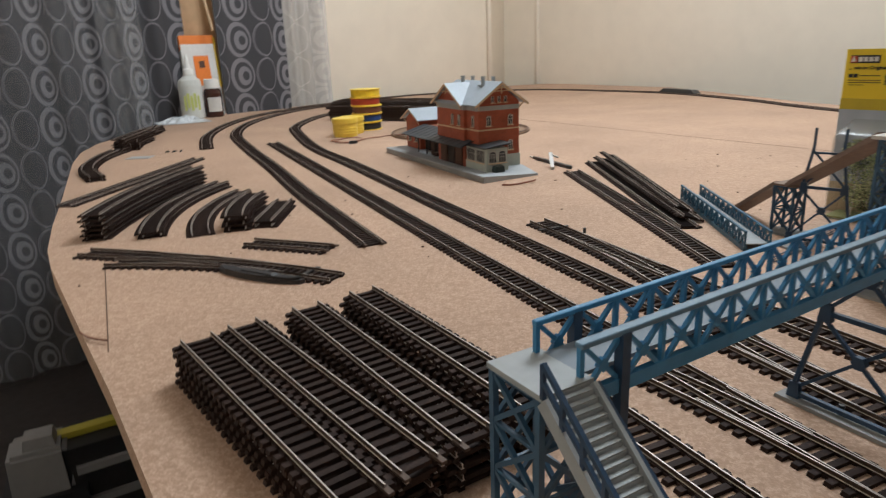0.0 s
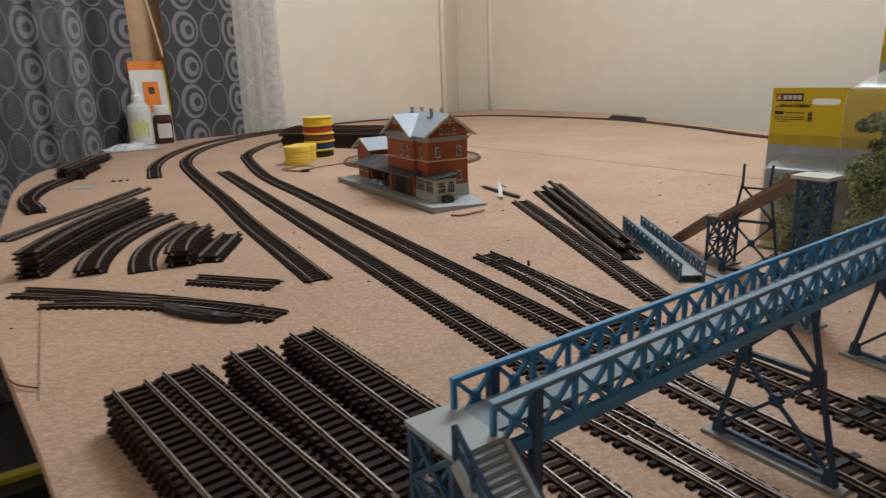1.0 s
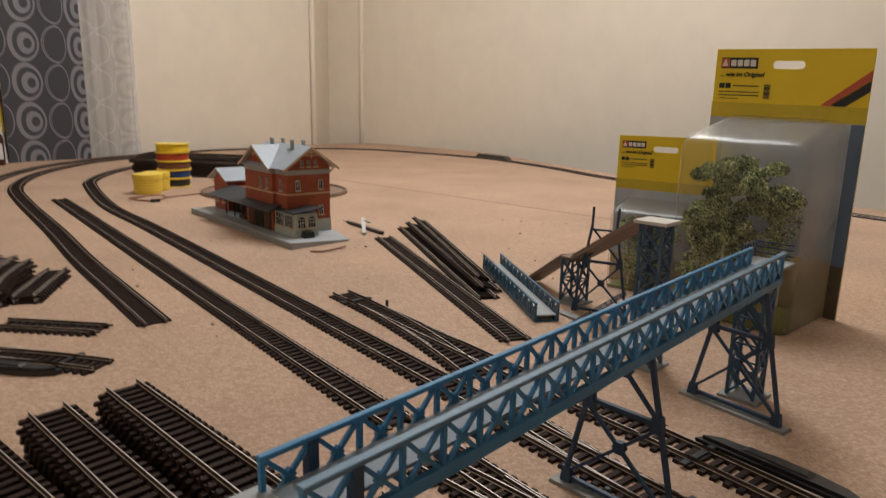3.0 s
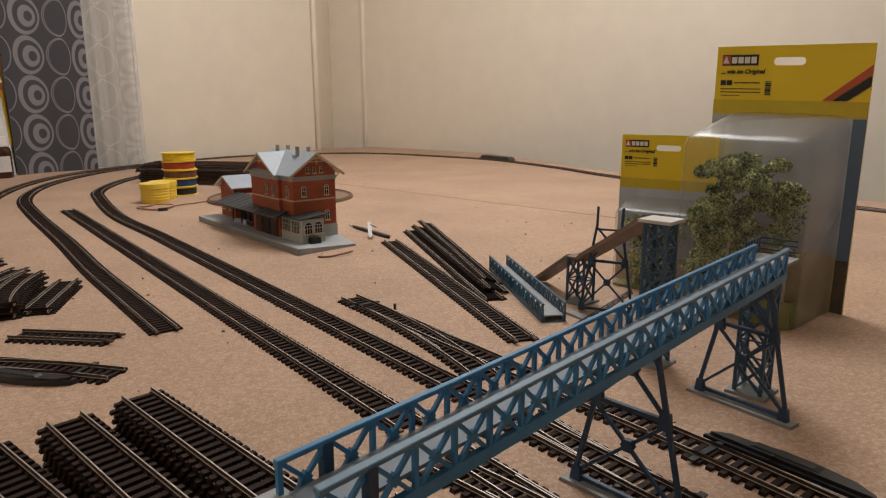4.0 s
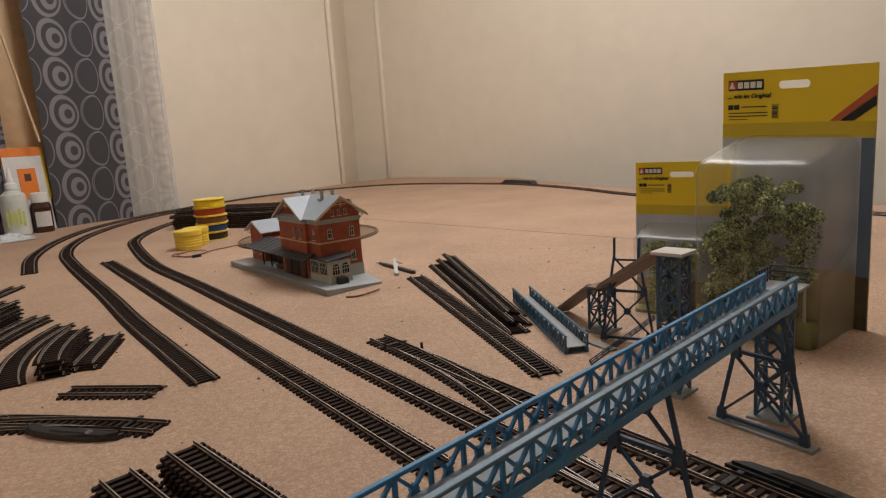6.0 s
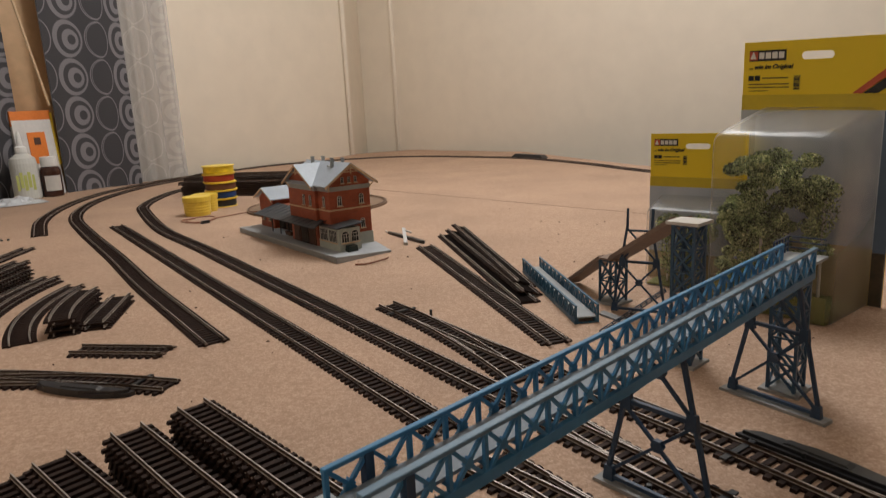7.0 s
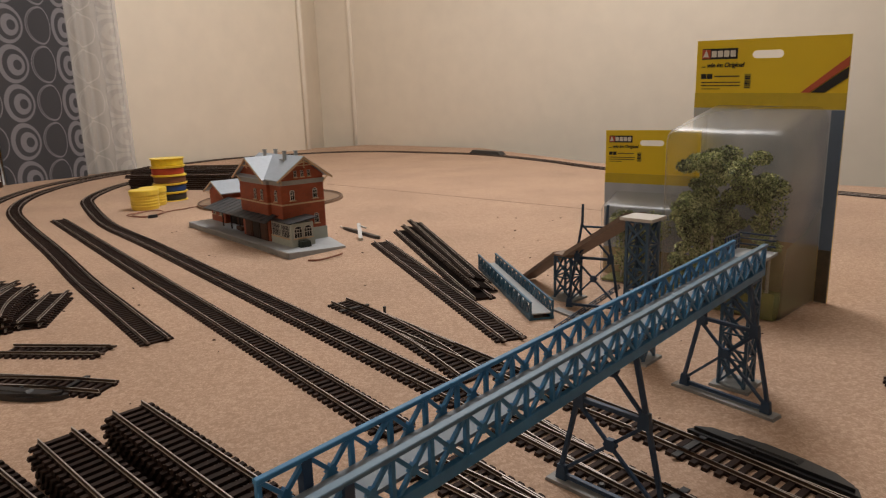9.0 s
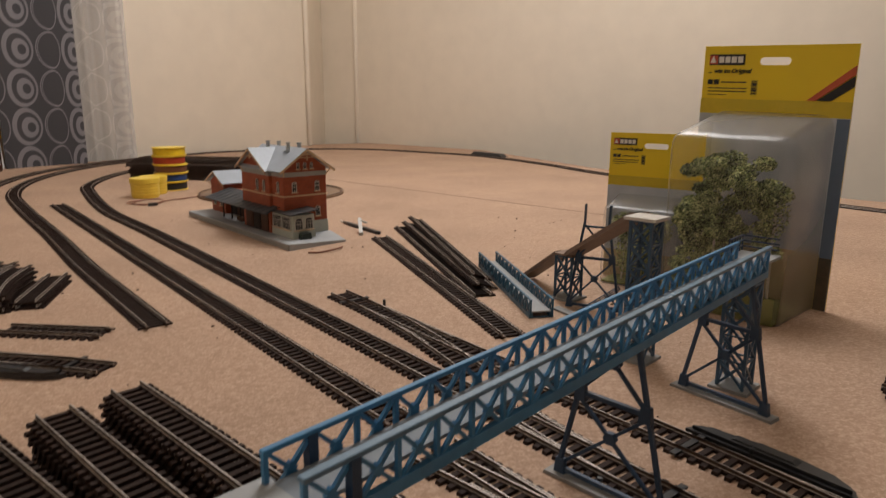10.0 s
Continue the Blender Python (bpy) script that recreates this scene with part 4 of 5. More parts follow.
box(bm, ((CX0 + CX1) / 2, (CY + RY) / 2, (PZ + 0.105) / 2), (CX1 - CX0, CY - RY, 0.105 - PZ))
vs = [bm.verts.new((x, CY + s, z)) for s in (-0.0008, 0.0) for x, z in ((CX0, 0.105), (CX1, 0.105), ((CX0 + CX1) / 2, 0.129))]
bm.faces.new(vs[:3])
bm.faces.new(vs[3:][::-1])
for i, j in ((0, 1), (1, 2), (2, 0)):
    bm.faces.new((vs[i], vs[j], vs[3 + j], vs[3 + i]))
part("wing_wall", bm, BRICK, station)
roof_pair(station, "roof", SLATE, (MX0 - 0.011, RY, 0.1325), (MX1 + 0.006, RY, 0.1325), 0.0445, 0.0315)
roof_pair(station, "wing_roof", SLATE, ((CX0 + CX1) / 2, CY + 0.009, 0.1305), ((CX0 + CX1) / 2, RY, 0.1305), 0.052, 0.0305)
# bands, base course and corner strips
for z, h, mat in ((0.0967, 0.0066, GREYTRIM), (0.0655, 0.0022, BUFF), (PZ + 0.009, 0.018, PALE)):
    bm = bmesh.new()
    box(bm, ((MX0 + MX1) / 2, RY, z), (MX1 - MX0 + 0.0022, MY0 - MY1 + 0.0022, h))
    part("string_course", bm, mat, station)
    if mat is PALE:
        continue
    bm = bmesh.new()
    box(bm, ((CX0 + CX1) / 2, (CY + RY) / 2, z), (CX1 - CX0 + 0.0022, CY - RY + 0.0022, h))
    part("string_course", bm, mat, station)
# barge boards and brackets on the gables
bm = bmesh.new()
for s in (-1, 1):
    beam(bm, (MX0 - 0.0105, RY, 0.1318), (MX0 - 0.0105, RY + s * 0.0445, 0.1003), 0.0016, 0.0028)
    beam(bm, (MX0 - 0.009, RY + s * 0.012, 0.1225), (MX0 - 0.009, RY - s * 0.004, 0.127), 0.0012)
    beam(bm, (MX0 - 0.009, RY + s * 0.038, 0.104), (MX0 - 0.001, RY + s * 0.034, 0.094), 0.0014)
beam(bm, (MX0 - 0.009, RY - 0.013, 0.121), (MX0 - 0.009, RY + 0.013, 0.121), 0.0013)
beam(bm, (MX0 - 0.009, RY, 0.117), (MX0 - 0.009, RY, 0.132), 0.0013)
part("barge_board", bm, BUFF, station)
bm = bmesh.new()
cxm = (CX0 + CX1) / 2
for s in (-1, 1):
    beam(bm, (cxm, CY + 0.0085, 0.1298), (cxm + s * 0.052, CY + 0.0085, 0.0993), 0.0016, 0.0028)
    beam(bm, (cxm + s * 0.041, CY + 0.007, 0.104), (cxm + s * 0.038, CY + 0.0005, 0.094), 0.0014)
beam(bm, (cxm - 0.012, CY + 0.007, 0.1195), (cxm + 0.012, CY + 0.007, 0.1195), 0.0013)
beam(bm, (cxm, CY + 0.007, 0.116), (cxm, CY + 0.007, 0.130), 0.0013)
part("barge_board", bm, BUFF, station)
# chimneys
for x, dy in ((0.088, 0.010), (0.095, -0.012), (0.152, 0.010), (0.160, -0.012)):
    bm = bmesh.new()
    z = 0.134 - abs(dy) * 0.7
    box(bm, (x, RY + dy, z + 0.0055), (0.0042, 0.0042, 0.016))
    box(bm, (x, RY + dy, z + 0.0135), (0.0052, 0.0052, 0.0012))
    box(bm, (x + 0.008, RY + dy, z + 0.0012), (0.010, 0.0046, 0.0009))
    part("chimney", bm, GREYTRIM, station, "slim grey chimney with a sweep's step")
# windows on the gable end (facing -x) and the front (facing +y)
for y in (RY + 0.018, RY - 0.019):
    window(station, (MX0 - 0.0006, y, 0.0715), (0, -1), 0.0068, 0.012, arched=True)
window(station, (MX0 - 0.0006, RY - 0.019, 0.034), (0, -1), 0.0068, 0.012, arched=True)
for y in (RY + 0.011, RY, RY - 0.011):
    window(station, (MX0 - 0.0006, y, 0.1045), (0, -1), 0.0042, 0.0085)
for x in (0.110, 0.132):
    window(station, (x, CY + 0.0006, 0.0705), (-1, 0), 0.0064, 0.0135, arched=True)
window(station, (0.075, MY0 + 0.0006, 0.0705), (-1, 0), 0.0064, 0.0135, arched=True)
# link building, low wing, canopy
bm = bmesh.new()
box(bm, (0.255, -0.078, (PZ + 0.052) / 2), (0.14, 0.056, 0.052 - PZ))
part("link_wall", bm, BRICK, station)
WX0, WX1, WY = 0.306, 0.366, -0.04
bm = bmesh.new()
box(bm, ((WX0 + WX1) / 2, WY - 0.04, (PZ + 0.062) / 2), (WX1 - WX0, 0.08, 0.062 - PZ))
vs = [bm.verts.new((x, WY + s, z)) for s in (-0.0008, 0.0) for x, z in ((WX0, 0.062), (WX1, 0.062), ((WX0 + WX1) / 2, 0.0775))]
bm.faces.new(vs[:3])
bm.faces.new(vs[3:][::-1])
for i, j in ((0, 1), (1, 2), (2, 0)):
    bm.faces.new((vs[i], vs[j], vs[3 + j], vs[3 + i]))
part("low_wing_wall", bm, BRICK, station)
wxm = (WX0 + WX1) / 2
roof_pair(station, "low_wing_roof", SLATE, (wxm, WY + 0.008, 0.0795), (wxm, WY - 0.085, 0.0795), 0.04, 0.019)
bm = bmesh.new()
for s in (-1, 1):
    beam(bm, (wxm, WY + 0.0075, 0.079), (wxm + s * 0.04, WY + 0.0075, 0.060), 0.0014, 0.0024)
    beam(bm, (wxm + s * 0.030, WY + 0.006, 0.062), (wxm + s * 0.028, WY, 0.053), 0.0012)
part("barge_board", bm, BUFF, station)
for x in (wxm - 0.014, wxm + 0.014):
    window(station, (x, WY + 0.0006, 0.022), (-1, 0), 0.009, 0.017)
bm = bmesh.new()
a = [(0.068, -0.001, 0.0412), (0.300, -0.001, 0.0412), (0.300, -0.046, 0.0540), (0.094, -0.046, 0.0540)]
vs = [bm.verts.new((x, y, z + dz)) for dz in (0, 0.0014) for x, y, z in a]
for f in ((3, 2, 1, 0), (4, 5, 6, 7), (0, 1, 5, 4), (1, 2, 6, 5), (2, 3, 7, 6), (3, 0, 4, 7)):
    bm.faces.new([vs[i] for i in f])
for k in range(13):
    x = 0.073 + k * 0.0178
    beam(bm, (x, -0.002, 0.0430), (x, -0.045, 0.0555), 0.0008)
part("canopy_roof", bm, DARKROOF, station, "dark grey ribbed canopy roof")
for k in range(6):
    x = 0.112 + k * 0.034
    bm = bmesh.new()
    beam(bm, (x, -0.026, PZ), (x, -0.026, 0.0478), 0.0017)
    beam(bm, (x, -0.026, 0.034), (x, -0.012, 0.0435), 0.0012)
    part("canopy_post", bm, CANOPY_SHADE, station)
# doors here and on the wing, widened and darkened as the canopy's shade
for k in range(5):
    x = 0.200 + k * 0.023
    bm = bmesh.new()
    box(bm, (x, -0.0496, PZ + 0.0165), (0.0208, 0.0016, 0.033))
    box(bm, (x, -0.0489, PZ + 0.0095), (0.0145, 0.0012, 0.015))
    part("shaded_door", bm, BROWN if k % 2 else CANOPY_SHADE, station)
for k in range(3):
    x = 0.113 + k * 0.026
    bm = bmesh.new()
    box(bm, (x, CY + 0.0006, PZ + 0.0165), (0.0228, 0.0018, 0.033))
    box(bm, (x, CY + 0.0012, PZ + 0.0105), (0.0155, 0.0018, 0.016))
    part("shaded_door", bm, CANOPY_SHADE if k % 2 else BROWN, station)
bm = bmesh.new()
box(bm, (0.212, -0.026, PZ + 0.005), (0.022, 0.006, 0.006))
part("bench", bm, BROWN, station)
# glazed pavilion
X0, X1, Y0, Y1 = 0.031, 0.092, -0.022, -0.057
bm = bmesh.new()
box(bm, ((X0 + X1) / 2, (Y0 + Y1) / 2, PZ + 0.0165), (X1 - X0, Y0 - Y1, 0.033))
part("pavilion_wall", bm, PALE, station, "pale grey pavilion wall")
bm = bmesh.new()
box(bm, ((X0 + X1) / 2, (Y0 + Y1) / 2, PZ + 0.006), (X1 - X0 + 0.0018, Y0 - Y1 + 0.0018, 0.012))
part("pavilion_plinth", bm, PALE, station)
bm = bmesh.new()
vs = [bm.verts.new((x, y, z)) for x, y, z in ((X0 - 0.005, Y0 + 0.005, 0.0425), (X1 + 0.003, Y0 + 0.005, 0.0425), (X1 + 0.003, Y1 - 0.005, 0.0475), (X0 - 0.005, Y1 - 0.005, 0.0475), (X0 - 0.005, Y0 + 0.005, 0.0442), (X1 + 0.003, Y0 + 0.005, 0.0442), (X1 + 0.003, Y1 - 0.005, 0.0492), (X0 - 0.005, Y1 - 0.005, 0.0492))]
for f in ((3, 2, 1, 0), (4, 5, 6, 7), (0, 1, 5, 4), (1, 2, 6, 5), (2, 3, 7, 6), (3, 0, 4, 7)):
    bm.faces.new([vs[i] for i in f])
part("pavilion_roof", bm, DARKROOF, station)
for y in (Y0 - 0.0095, Y1 + 0.0095):
    window(station, (X0 - 0.0006, y, PZ + 0.0125), (0, -1), 0.0120, 0.0125, arched=True, lights=3)
for x in (X0 + 0.0165, X0 + 0.0445):
    window(station, (x, Y0 + 0.0006, PZ + 0.0125), (-1, 0), 0.0225, 0.0175, lights=5)
bm = bmesh.new()
box(bm, (0.024, -0.0375, PZ + 0.0042), (0.010, 0.016, 0.0084), taper=0.9)
part("coal_box", bm, material("dark_green_box", (0.02, 0.03, 0.025), 0.5, vary=0.2), station, "dark green box by the pavilion")

# round turntable pit behind the station
pit = thing("turntable_pit", "round brown turntable pit lying behind the station", "model turntable", (0.055, 1.545, 0))
bm = bmesh.new()
lathe(bm, [(0.158, 0.0), (0.158, 0.005), (0.152, 0.005), (0.150, 0.0022), (0.02, 0.0022)], seg=48)
part("tray", bm, material("brown_pit", (0.22, 0.145, 0.095), 0.7, vary=0.25, size=90), pit)
bm = bmesh.new()
for k in range(48):
    a0, a1 = 2 * math.pi * k / 48, 2 * math.pi * (k + 1) / 48
    beam(bm, (0.154 * math.cos(a0), 0.154 * math.sin(a0), 0.0056), (0.154 * math.cos(a1), 0.154 * math.sin(a1), 0.0056), 0.0016)
part("rim_rail", bm, BROWN, pit)


# ---- wire spools and tubs ----
def plain(name, colour, rough=0.4, vary=0.08, size=120):
    return material(name, colour, rough, vary=vary, size=size)


FLANGE = plain("yellow_plastic", (0.86, 0.62, 0.06), 0.35)
spool_colours = [("black_wire", (0.02, 0.02, 0.022)), ("blue_wire", (0.015, 0.05, 0.20)), ("brown_wire", (0.16, 0.06, 0.03)), ("red_wire", (0.40, 0.045, 0.015)), ("yellow_wire", (0.86, 0.60, 0.02))]
for k, (nm, colour) in enumerate(spool_colours):
    sp = thing("wire_spool", f"{nm.replace('_', ' ')} spool with yellow rims in a stack", "wire spool", (-0.172 + (k * 7 % 3 - 1) * 0.0012, 1.674, k * 0.0196), k * 31, group="stacked wire spools")
    bm = bmesh.new()
    lathe(bm, [(0.0335, 0.002), (0.035, 0.004), (0.035, 0.0155), (0.0335, 0.0174)], seg=40)
    part("winding", bm, plain(nm, colour, 0.5, 0.2, 600), sp)
    for z in (0.0, 0.0174):
        bm = bmesh.new()
        lathe(bm, [(0.0372, z), (0.038, z + 0.0006), (0.038, z + 0.0016), (0.0372, z + 0.0021)], seg=40)
        part("flange", bm, FLANGE, sp)
TUB = plain("yellow_tub", (0.84, 0.60, 0.07), 0.38)
for x, y, r, h in ((-0.207, 1.545, 0.0285, 0.042), (-0.199, 1.602, 0.0275, 0.040)):
    tb = thing("tub", "small round yellow plastic tub with a lid", "tub", (x, y, 0), group="yellow tubs")
    bm = bmesh.new()
    lathe(bm, [(r * 0.92, 0), (r * 0.95, 0.002), (r * 0.98, h * 0.7), (r * 0.98, h * 0.72)], seg=36)
    for k in range(4):
        lathe(bm, [(r * 0.985, 0.006 + k * 0.006), (r * 1.005, 0.008 + k * 0.006), (r * 0.985, 0.010 + k * 0.006)], seg=36)
    part("body", bm, TUB, tb)
    bm = bmesh.new()
    lathe(bm, [(r, h * 0.72), (r * 1.05, h * 0.74), (r * 1.05, h * 0.97), (r * 0.98, h), (r * 0.9, h * 0.985)], seg=36)
    part("lid", bm, TUB, tb)


def wire(name, pts, r, mat, label, z=0.0012):
    c = bpy.data.curves.new(name, "CURVE")
    c.dimensions, c.bevel_depth, c.bevel_resolution = "3D", r, 2
    s = c.splines.new("POLY")
    line = smooth_line(pts, 0.006)
    s.points.add(len(line) - 1)
    for i, p in enumerate(line):
        s.points[i].co = (p.x, p.y, z + 0.002 * abs(math.sin(i * 0.21)), 1)
    ob = new(name, c)
    me = bpy.data.meshes.new_from_object(ob)
    bpy.data.objects.remove(ob)
    me.materials.append(mat)
    return tagged(new(name, me), label, "wire")


COPPER = plain("brown_cable", (0.22, 0.08, 0.04), 0.5)
loop = [(-0.19 + 0.024 * math.cos(a * 0.7 + 2.2) * (1 + 0.05 * a), 1.454 + 0.036 * math.sin(a * 0.7 + 2.2)) for a in range(14)]
wire("wire", loop + [(-0.12, 1.50), (-0.06, 1.51), (-0.02, 1.54)], 0.0011, COPPER, "thin brown wire coiled loosely on the board")
wire("wire", [(0.100, 0.915), (0.112, 0.908), (0.125, 0.912), (0.143, 0.925), (0.147, 0.932)], 0.0013, COPPER, "short bent brown wire by the station")
plug = thing("wire_plug", "tiny dark plug on the end of the wire", "plug", (-0.172, 1.41, 0), 25)
bm = bmesh.new()
box(bm, (0, 0, 0.003), (0.018, 0.007, 0.006), taper=0.85)
part("housing", bm, BLACK, plug)
drive = thing("point_drive", "slim black point drive with a pale pointed tip", "model part", (0.194, 1.069, 0), -68.2)
bm = bmesh.new()
prism(bm, [(-0.066, -0.0008), (-0.046, -0.0034), (0.046, -0.0042), (0.054, -0.001), (0.05, 0.0034), (-0.046, 0.0030)], 0, 0.0048)
bmesh.ops.bevel(bm, geom=bm.edges[:], offset=0.0006, segments=1, affect="EDGES")
part("housing", bm, BLACK, drive)
bm = bmesh.new()
beam(bm, (-0.062, 0, 0.0016), (-0.088, 0.0065, 0.001), 0.0026, 0.0018)
part("tip", bm, plain("pale_tip", (0.55, 0.5, 0.44)), drive, "pale plastic tip")
clip = thing("white_clip", "small white plastic clip leaning on a point drive", "clip", (0.185, 1.022, 0))
bm = bmesh.new()
beam(bm, (0, 0, 0.002), (0.002, 0.032, 0.021), 0.0056, 0.0022)
rod(bm, (0, 0.0006, 0.0), (0, 0.0006, 0.0046), 0.0036, 0.0034, seg=12)
beam(bm, (0.003, 0.027, 0.0185), (0.012, 0.021, 0.015), 0.0034, 0.0022)
part("body", bm, plain("white_plastic", (0.46, 0.44, 0.40)), clip)

wire("wire", [(-0.234, 0.450), (-0.221, 0.438), (-0.205, 0.431)], 0.0007, COPPER, "short dark twig of wire at the edge of the board")
paper = thing("paper_strip", "small white strip of paper lying on the board", "paper", (-0.58, 1.315, 0), 2)
bm = bmesh.new()
box(bm, (0, 0, 0.0006), (0.045, 0.03, 0.001), taper=0.99)
part("sheet", bm, PAVING, paper)
for k in range(3):
    chip = thing("rail_clip", "tiny dark rail clip lying on the board", "clip", (-0.552 + 0.013 * k, 1.379 + 0.003 * k, 0), 20 + 40 * k, group="loose rail clips")
    bm = bmesh.new()
    box(bm, (0, 0, 0.0015), (0.009, 0.004, 0.003), taper=0.7)
    part("body", bm, BLACK, chip)

# crumbs and bits of sawn wood on the board
rnd = random.Random(12)
bits = thing("board_crumbs", "scattered crumbs and specks on the chipboard", "crumbs", kind="stuff")
bm = bmesh.new()
for _ in range(90):
    x, y = rnd.uniform(-0.3, 0.55), rnd.uniform(0.33, 1.3)
    s = rnd.uniform(0.0006, 0.0016)
    box(bm, (x, y, s * 0.4), (s * rnd.uniform(1, 2.5), s, s * 0.8), taper=0.6)
part("crumbs", bm, BROWN, bits)

# ---- bottles and boxes by the curtain ----
MILKY = plain("milky_bottle", (0.62, 0.63, 0.60), 0.3)
bot = thing("glue_bottle", "tall milky glue bottle with a white spout and a green print", "bottle", (-0.79, 2.175, 0))
bm = bmesh.new()
lathe(bm, [(0.032, 0), (0.036, 0.003), (0.036, 0.105), (0.033, 0.120), (0.016, 0.133), (0.013, 0.138)], seg=28)
part("body", bm, MILKY, bot, smooth=False)
bm = bmesh.new()
lathe(bm, [(0.016, 0.137), (0.016, 0.152), (0.009, 0.157), (0.005, 0.19), (0.003, 0.198)], seg=20)
part("spout", bm, plain("white_cap", (0.8, 0.8, 0.78)), bot)
bm = bmesh.new()
m = Matrix.Rotation(math.radians(-68), 4, "Z")
for k in range(5):
    a = (k - 2) * 0.28
    box(bm, (0.0363 * math.cos(a), 0.0363 * math.sin(a), 0.05 + 0.008 * (k % 2)), (0.002, 0.008, 0.045), m @ Matrix.Rotation(0, 4, "Z"))
part("print", bm, plain("green_print", (0.55, 0.58, 0.18)), bot, "yellow-green printed label")
bot2 = thing("brown_bottle", "small brown glass bottle with white cap and label", "bottle", (-0.735, 2.215, 0))
bm = bmesh.new()
lathe(bm, [(0.027, 0), (0.029, 0.003), (0.029, 0.075), (0.026, 0.086), (0.019, 0.092)], seg=28)
part("body", bm, plain("brown_glass", (0.05, 0.018, 0.012), 0.12), bot2)
bm = bmesh.new()
lathe(bm, [(0.022, 0.09), (0.023, 0.092), (0.023, 0.118), (0.021, 0.12)], seg=28)
part("cap", bm, plain("white_cap_2", (0.78, 0.77, 0.75)), bot2)
bm = bmesh.new()
rows = []
for k in range(10):
    a = math.radians(-105 + k * 10)
    rows.append([bm.verts.new((r * math.cos(a), r * math.sin(a), z)) for r, z in ((0.0288, 0.018), (0.0296, 0.018), (0.0296, 0.063), (0.0288, 0.063))])
for p, q in zip(rows, rows[1:]):
    for k in range(4):
        bm.faces.new((p[k], q[k], q[(k + 1) % 4], p[(k + 1) % 4]))
bm.faces.new(rows[0][::-1])
bm.faces.new(rows[-1])
part("label", bm, plain("paper_label", (0.6, 0.58, 0.55)), bot2, "pale paper label")
PACK = plain("white_pack", (0.72, 0.70, 0.68))
ORANGE = plain("orange_print", (0.80, 0.22, 0.03))
pk2 = thing("cardboard_pack", "orange and white hanging pack leaning behind the bottles", "pack", (-0.775, 2.262, 0), 41)
lean = Matrix.Rotation(math.radians(-6), 4, "X")
for nm, c, s, mt in (("box", (0, 0, 0.115), (0.112, 0.022, 0.23), PACK), ("header", (0, -0.0004, 0.235), (0.113, 0.021, 0.045), ORANGE), ("picture", (0.004, -0.0122, 0.145), (0.05, 0.002, 0.095), ORANGE), ("picture_core", (0.004, -0.0136, 0.165), (0.018, 0.0016, 0.022), BROWN), ("side_stripe", (0.0565, -0.003, 0.17), (0.006, 0.024, 0.16), FLANGE)):
    bm = bmesh.new()
    box(bm, c, s, lean)
    part(nm, bm, mt, pk2)
pin = thing("pull_cord", "white cord hanging down by the window post", "cord", (0, 0, 0))
bm = bmesh.new()
p0, p1 = CORNER + ALONG_L * 1.825 + IN_L * 0.15, CORNER + ALONG_L * 1.717 + IN_L * 0.15
rod(bm, (p0.x, p0.y, 0.9), (p1.x, p1.y, 0.27), 0.004, seg=8)
part("cord", bm, BUFF, pin)
bag = thing("plastic_bag", "crumpled clear plastic bag lying by the bottles", "bag", (-0.775, 2.04, 0), 30)
bm = bmesh.new()
rnd = random.Random(3)
g = [[bm.verts.new((-0.075 + 0.0125 * i, -0.06 + 0.012 * j, 0.002 + rnd.uniform(0, 0.022) * math.sin(math.pi * i / 12) * math.sin(math.pi * j / 10))) for j in range(11)] for i in range(13)]
for i in range(12):
    for j in range(10):
        bm.faces.new((g[i][j], g[i + 1][j], g[i + 1][j + 1], g[i][j + 1]))
part("film", bm, plain("bag_film", (0.62, 0.65, 0.68), 0.2), bag)

# chair or box beside the board, below its edge
GREYBOX = plain("grey_plastic", (0.24, 0.235, 0.24), 0.5)
stand = thing("floor_switch", "grey plastic switch box with a rocker standing low beside the board", "switch", (-0.356, 0.548, FLOOR_Z), 27)
bm = bmesh.new()
box(bm, (0, 0, 0.28), (0.07, 0.06, 0.56), taper=0.98)
part("stand", bm, BLACK, stand)
bm = bmesh.new()
box(bm, (0, 0, 0.578), (0.05, 0.046, 0.05), taper=0.94)
bmesh.ops.bevel(bm, geom=bm.edges[:], offset=0.004, segments=2, affect="EDGES")
part("housing", bm, GREYBOX, stand, "pale grey housing")
bm = bmesh.new()
box(bm, (0.003, -0.003, 0.607), (0.027, 0.024, 0.012), taper=0.85)
part("rocker", bm, GREYBOX, stand)
rule = thing("yellow_rule", "yellow wooden rule lying on a dark box beside the board", "rule", (-0.305, 0.588, -0.152), 33)
bm = bmesh.new()
box(bm, (0, 0, 0.002), (0.1, 0.012, 0.006))
part("strip", bm, plain("yellow_paint", (0.50, 0.44, 0.05)), rule)
crate = thing("dark_box", "dark plastic box with a grey ridge under the yellow rule", "box", (-0.305, 0.586, FLOOR_Z), 33)
bm = bmesh.new()
box(bm, (0, 0, 0.298), (0.1, 0.05, 0.597))
part("body", bm, BLACK, crate)
for k, (y, z) in enumerate(((-0.028, 0.575), (-0.027, 0.54))):
    bm = bmesh.new()
    box(bm, (0.005, y, z), (0.085, 0.006, 0.007))
    part("ridge", bm, GREYBOX, crate, "grey ridge")


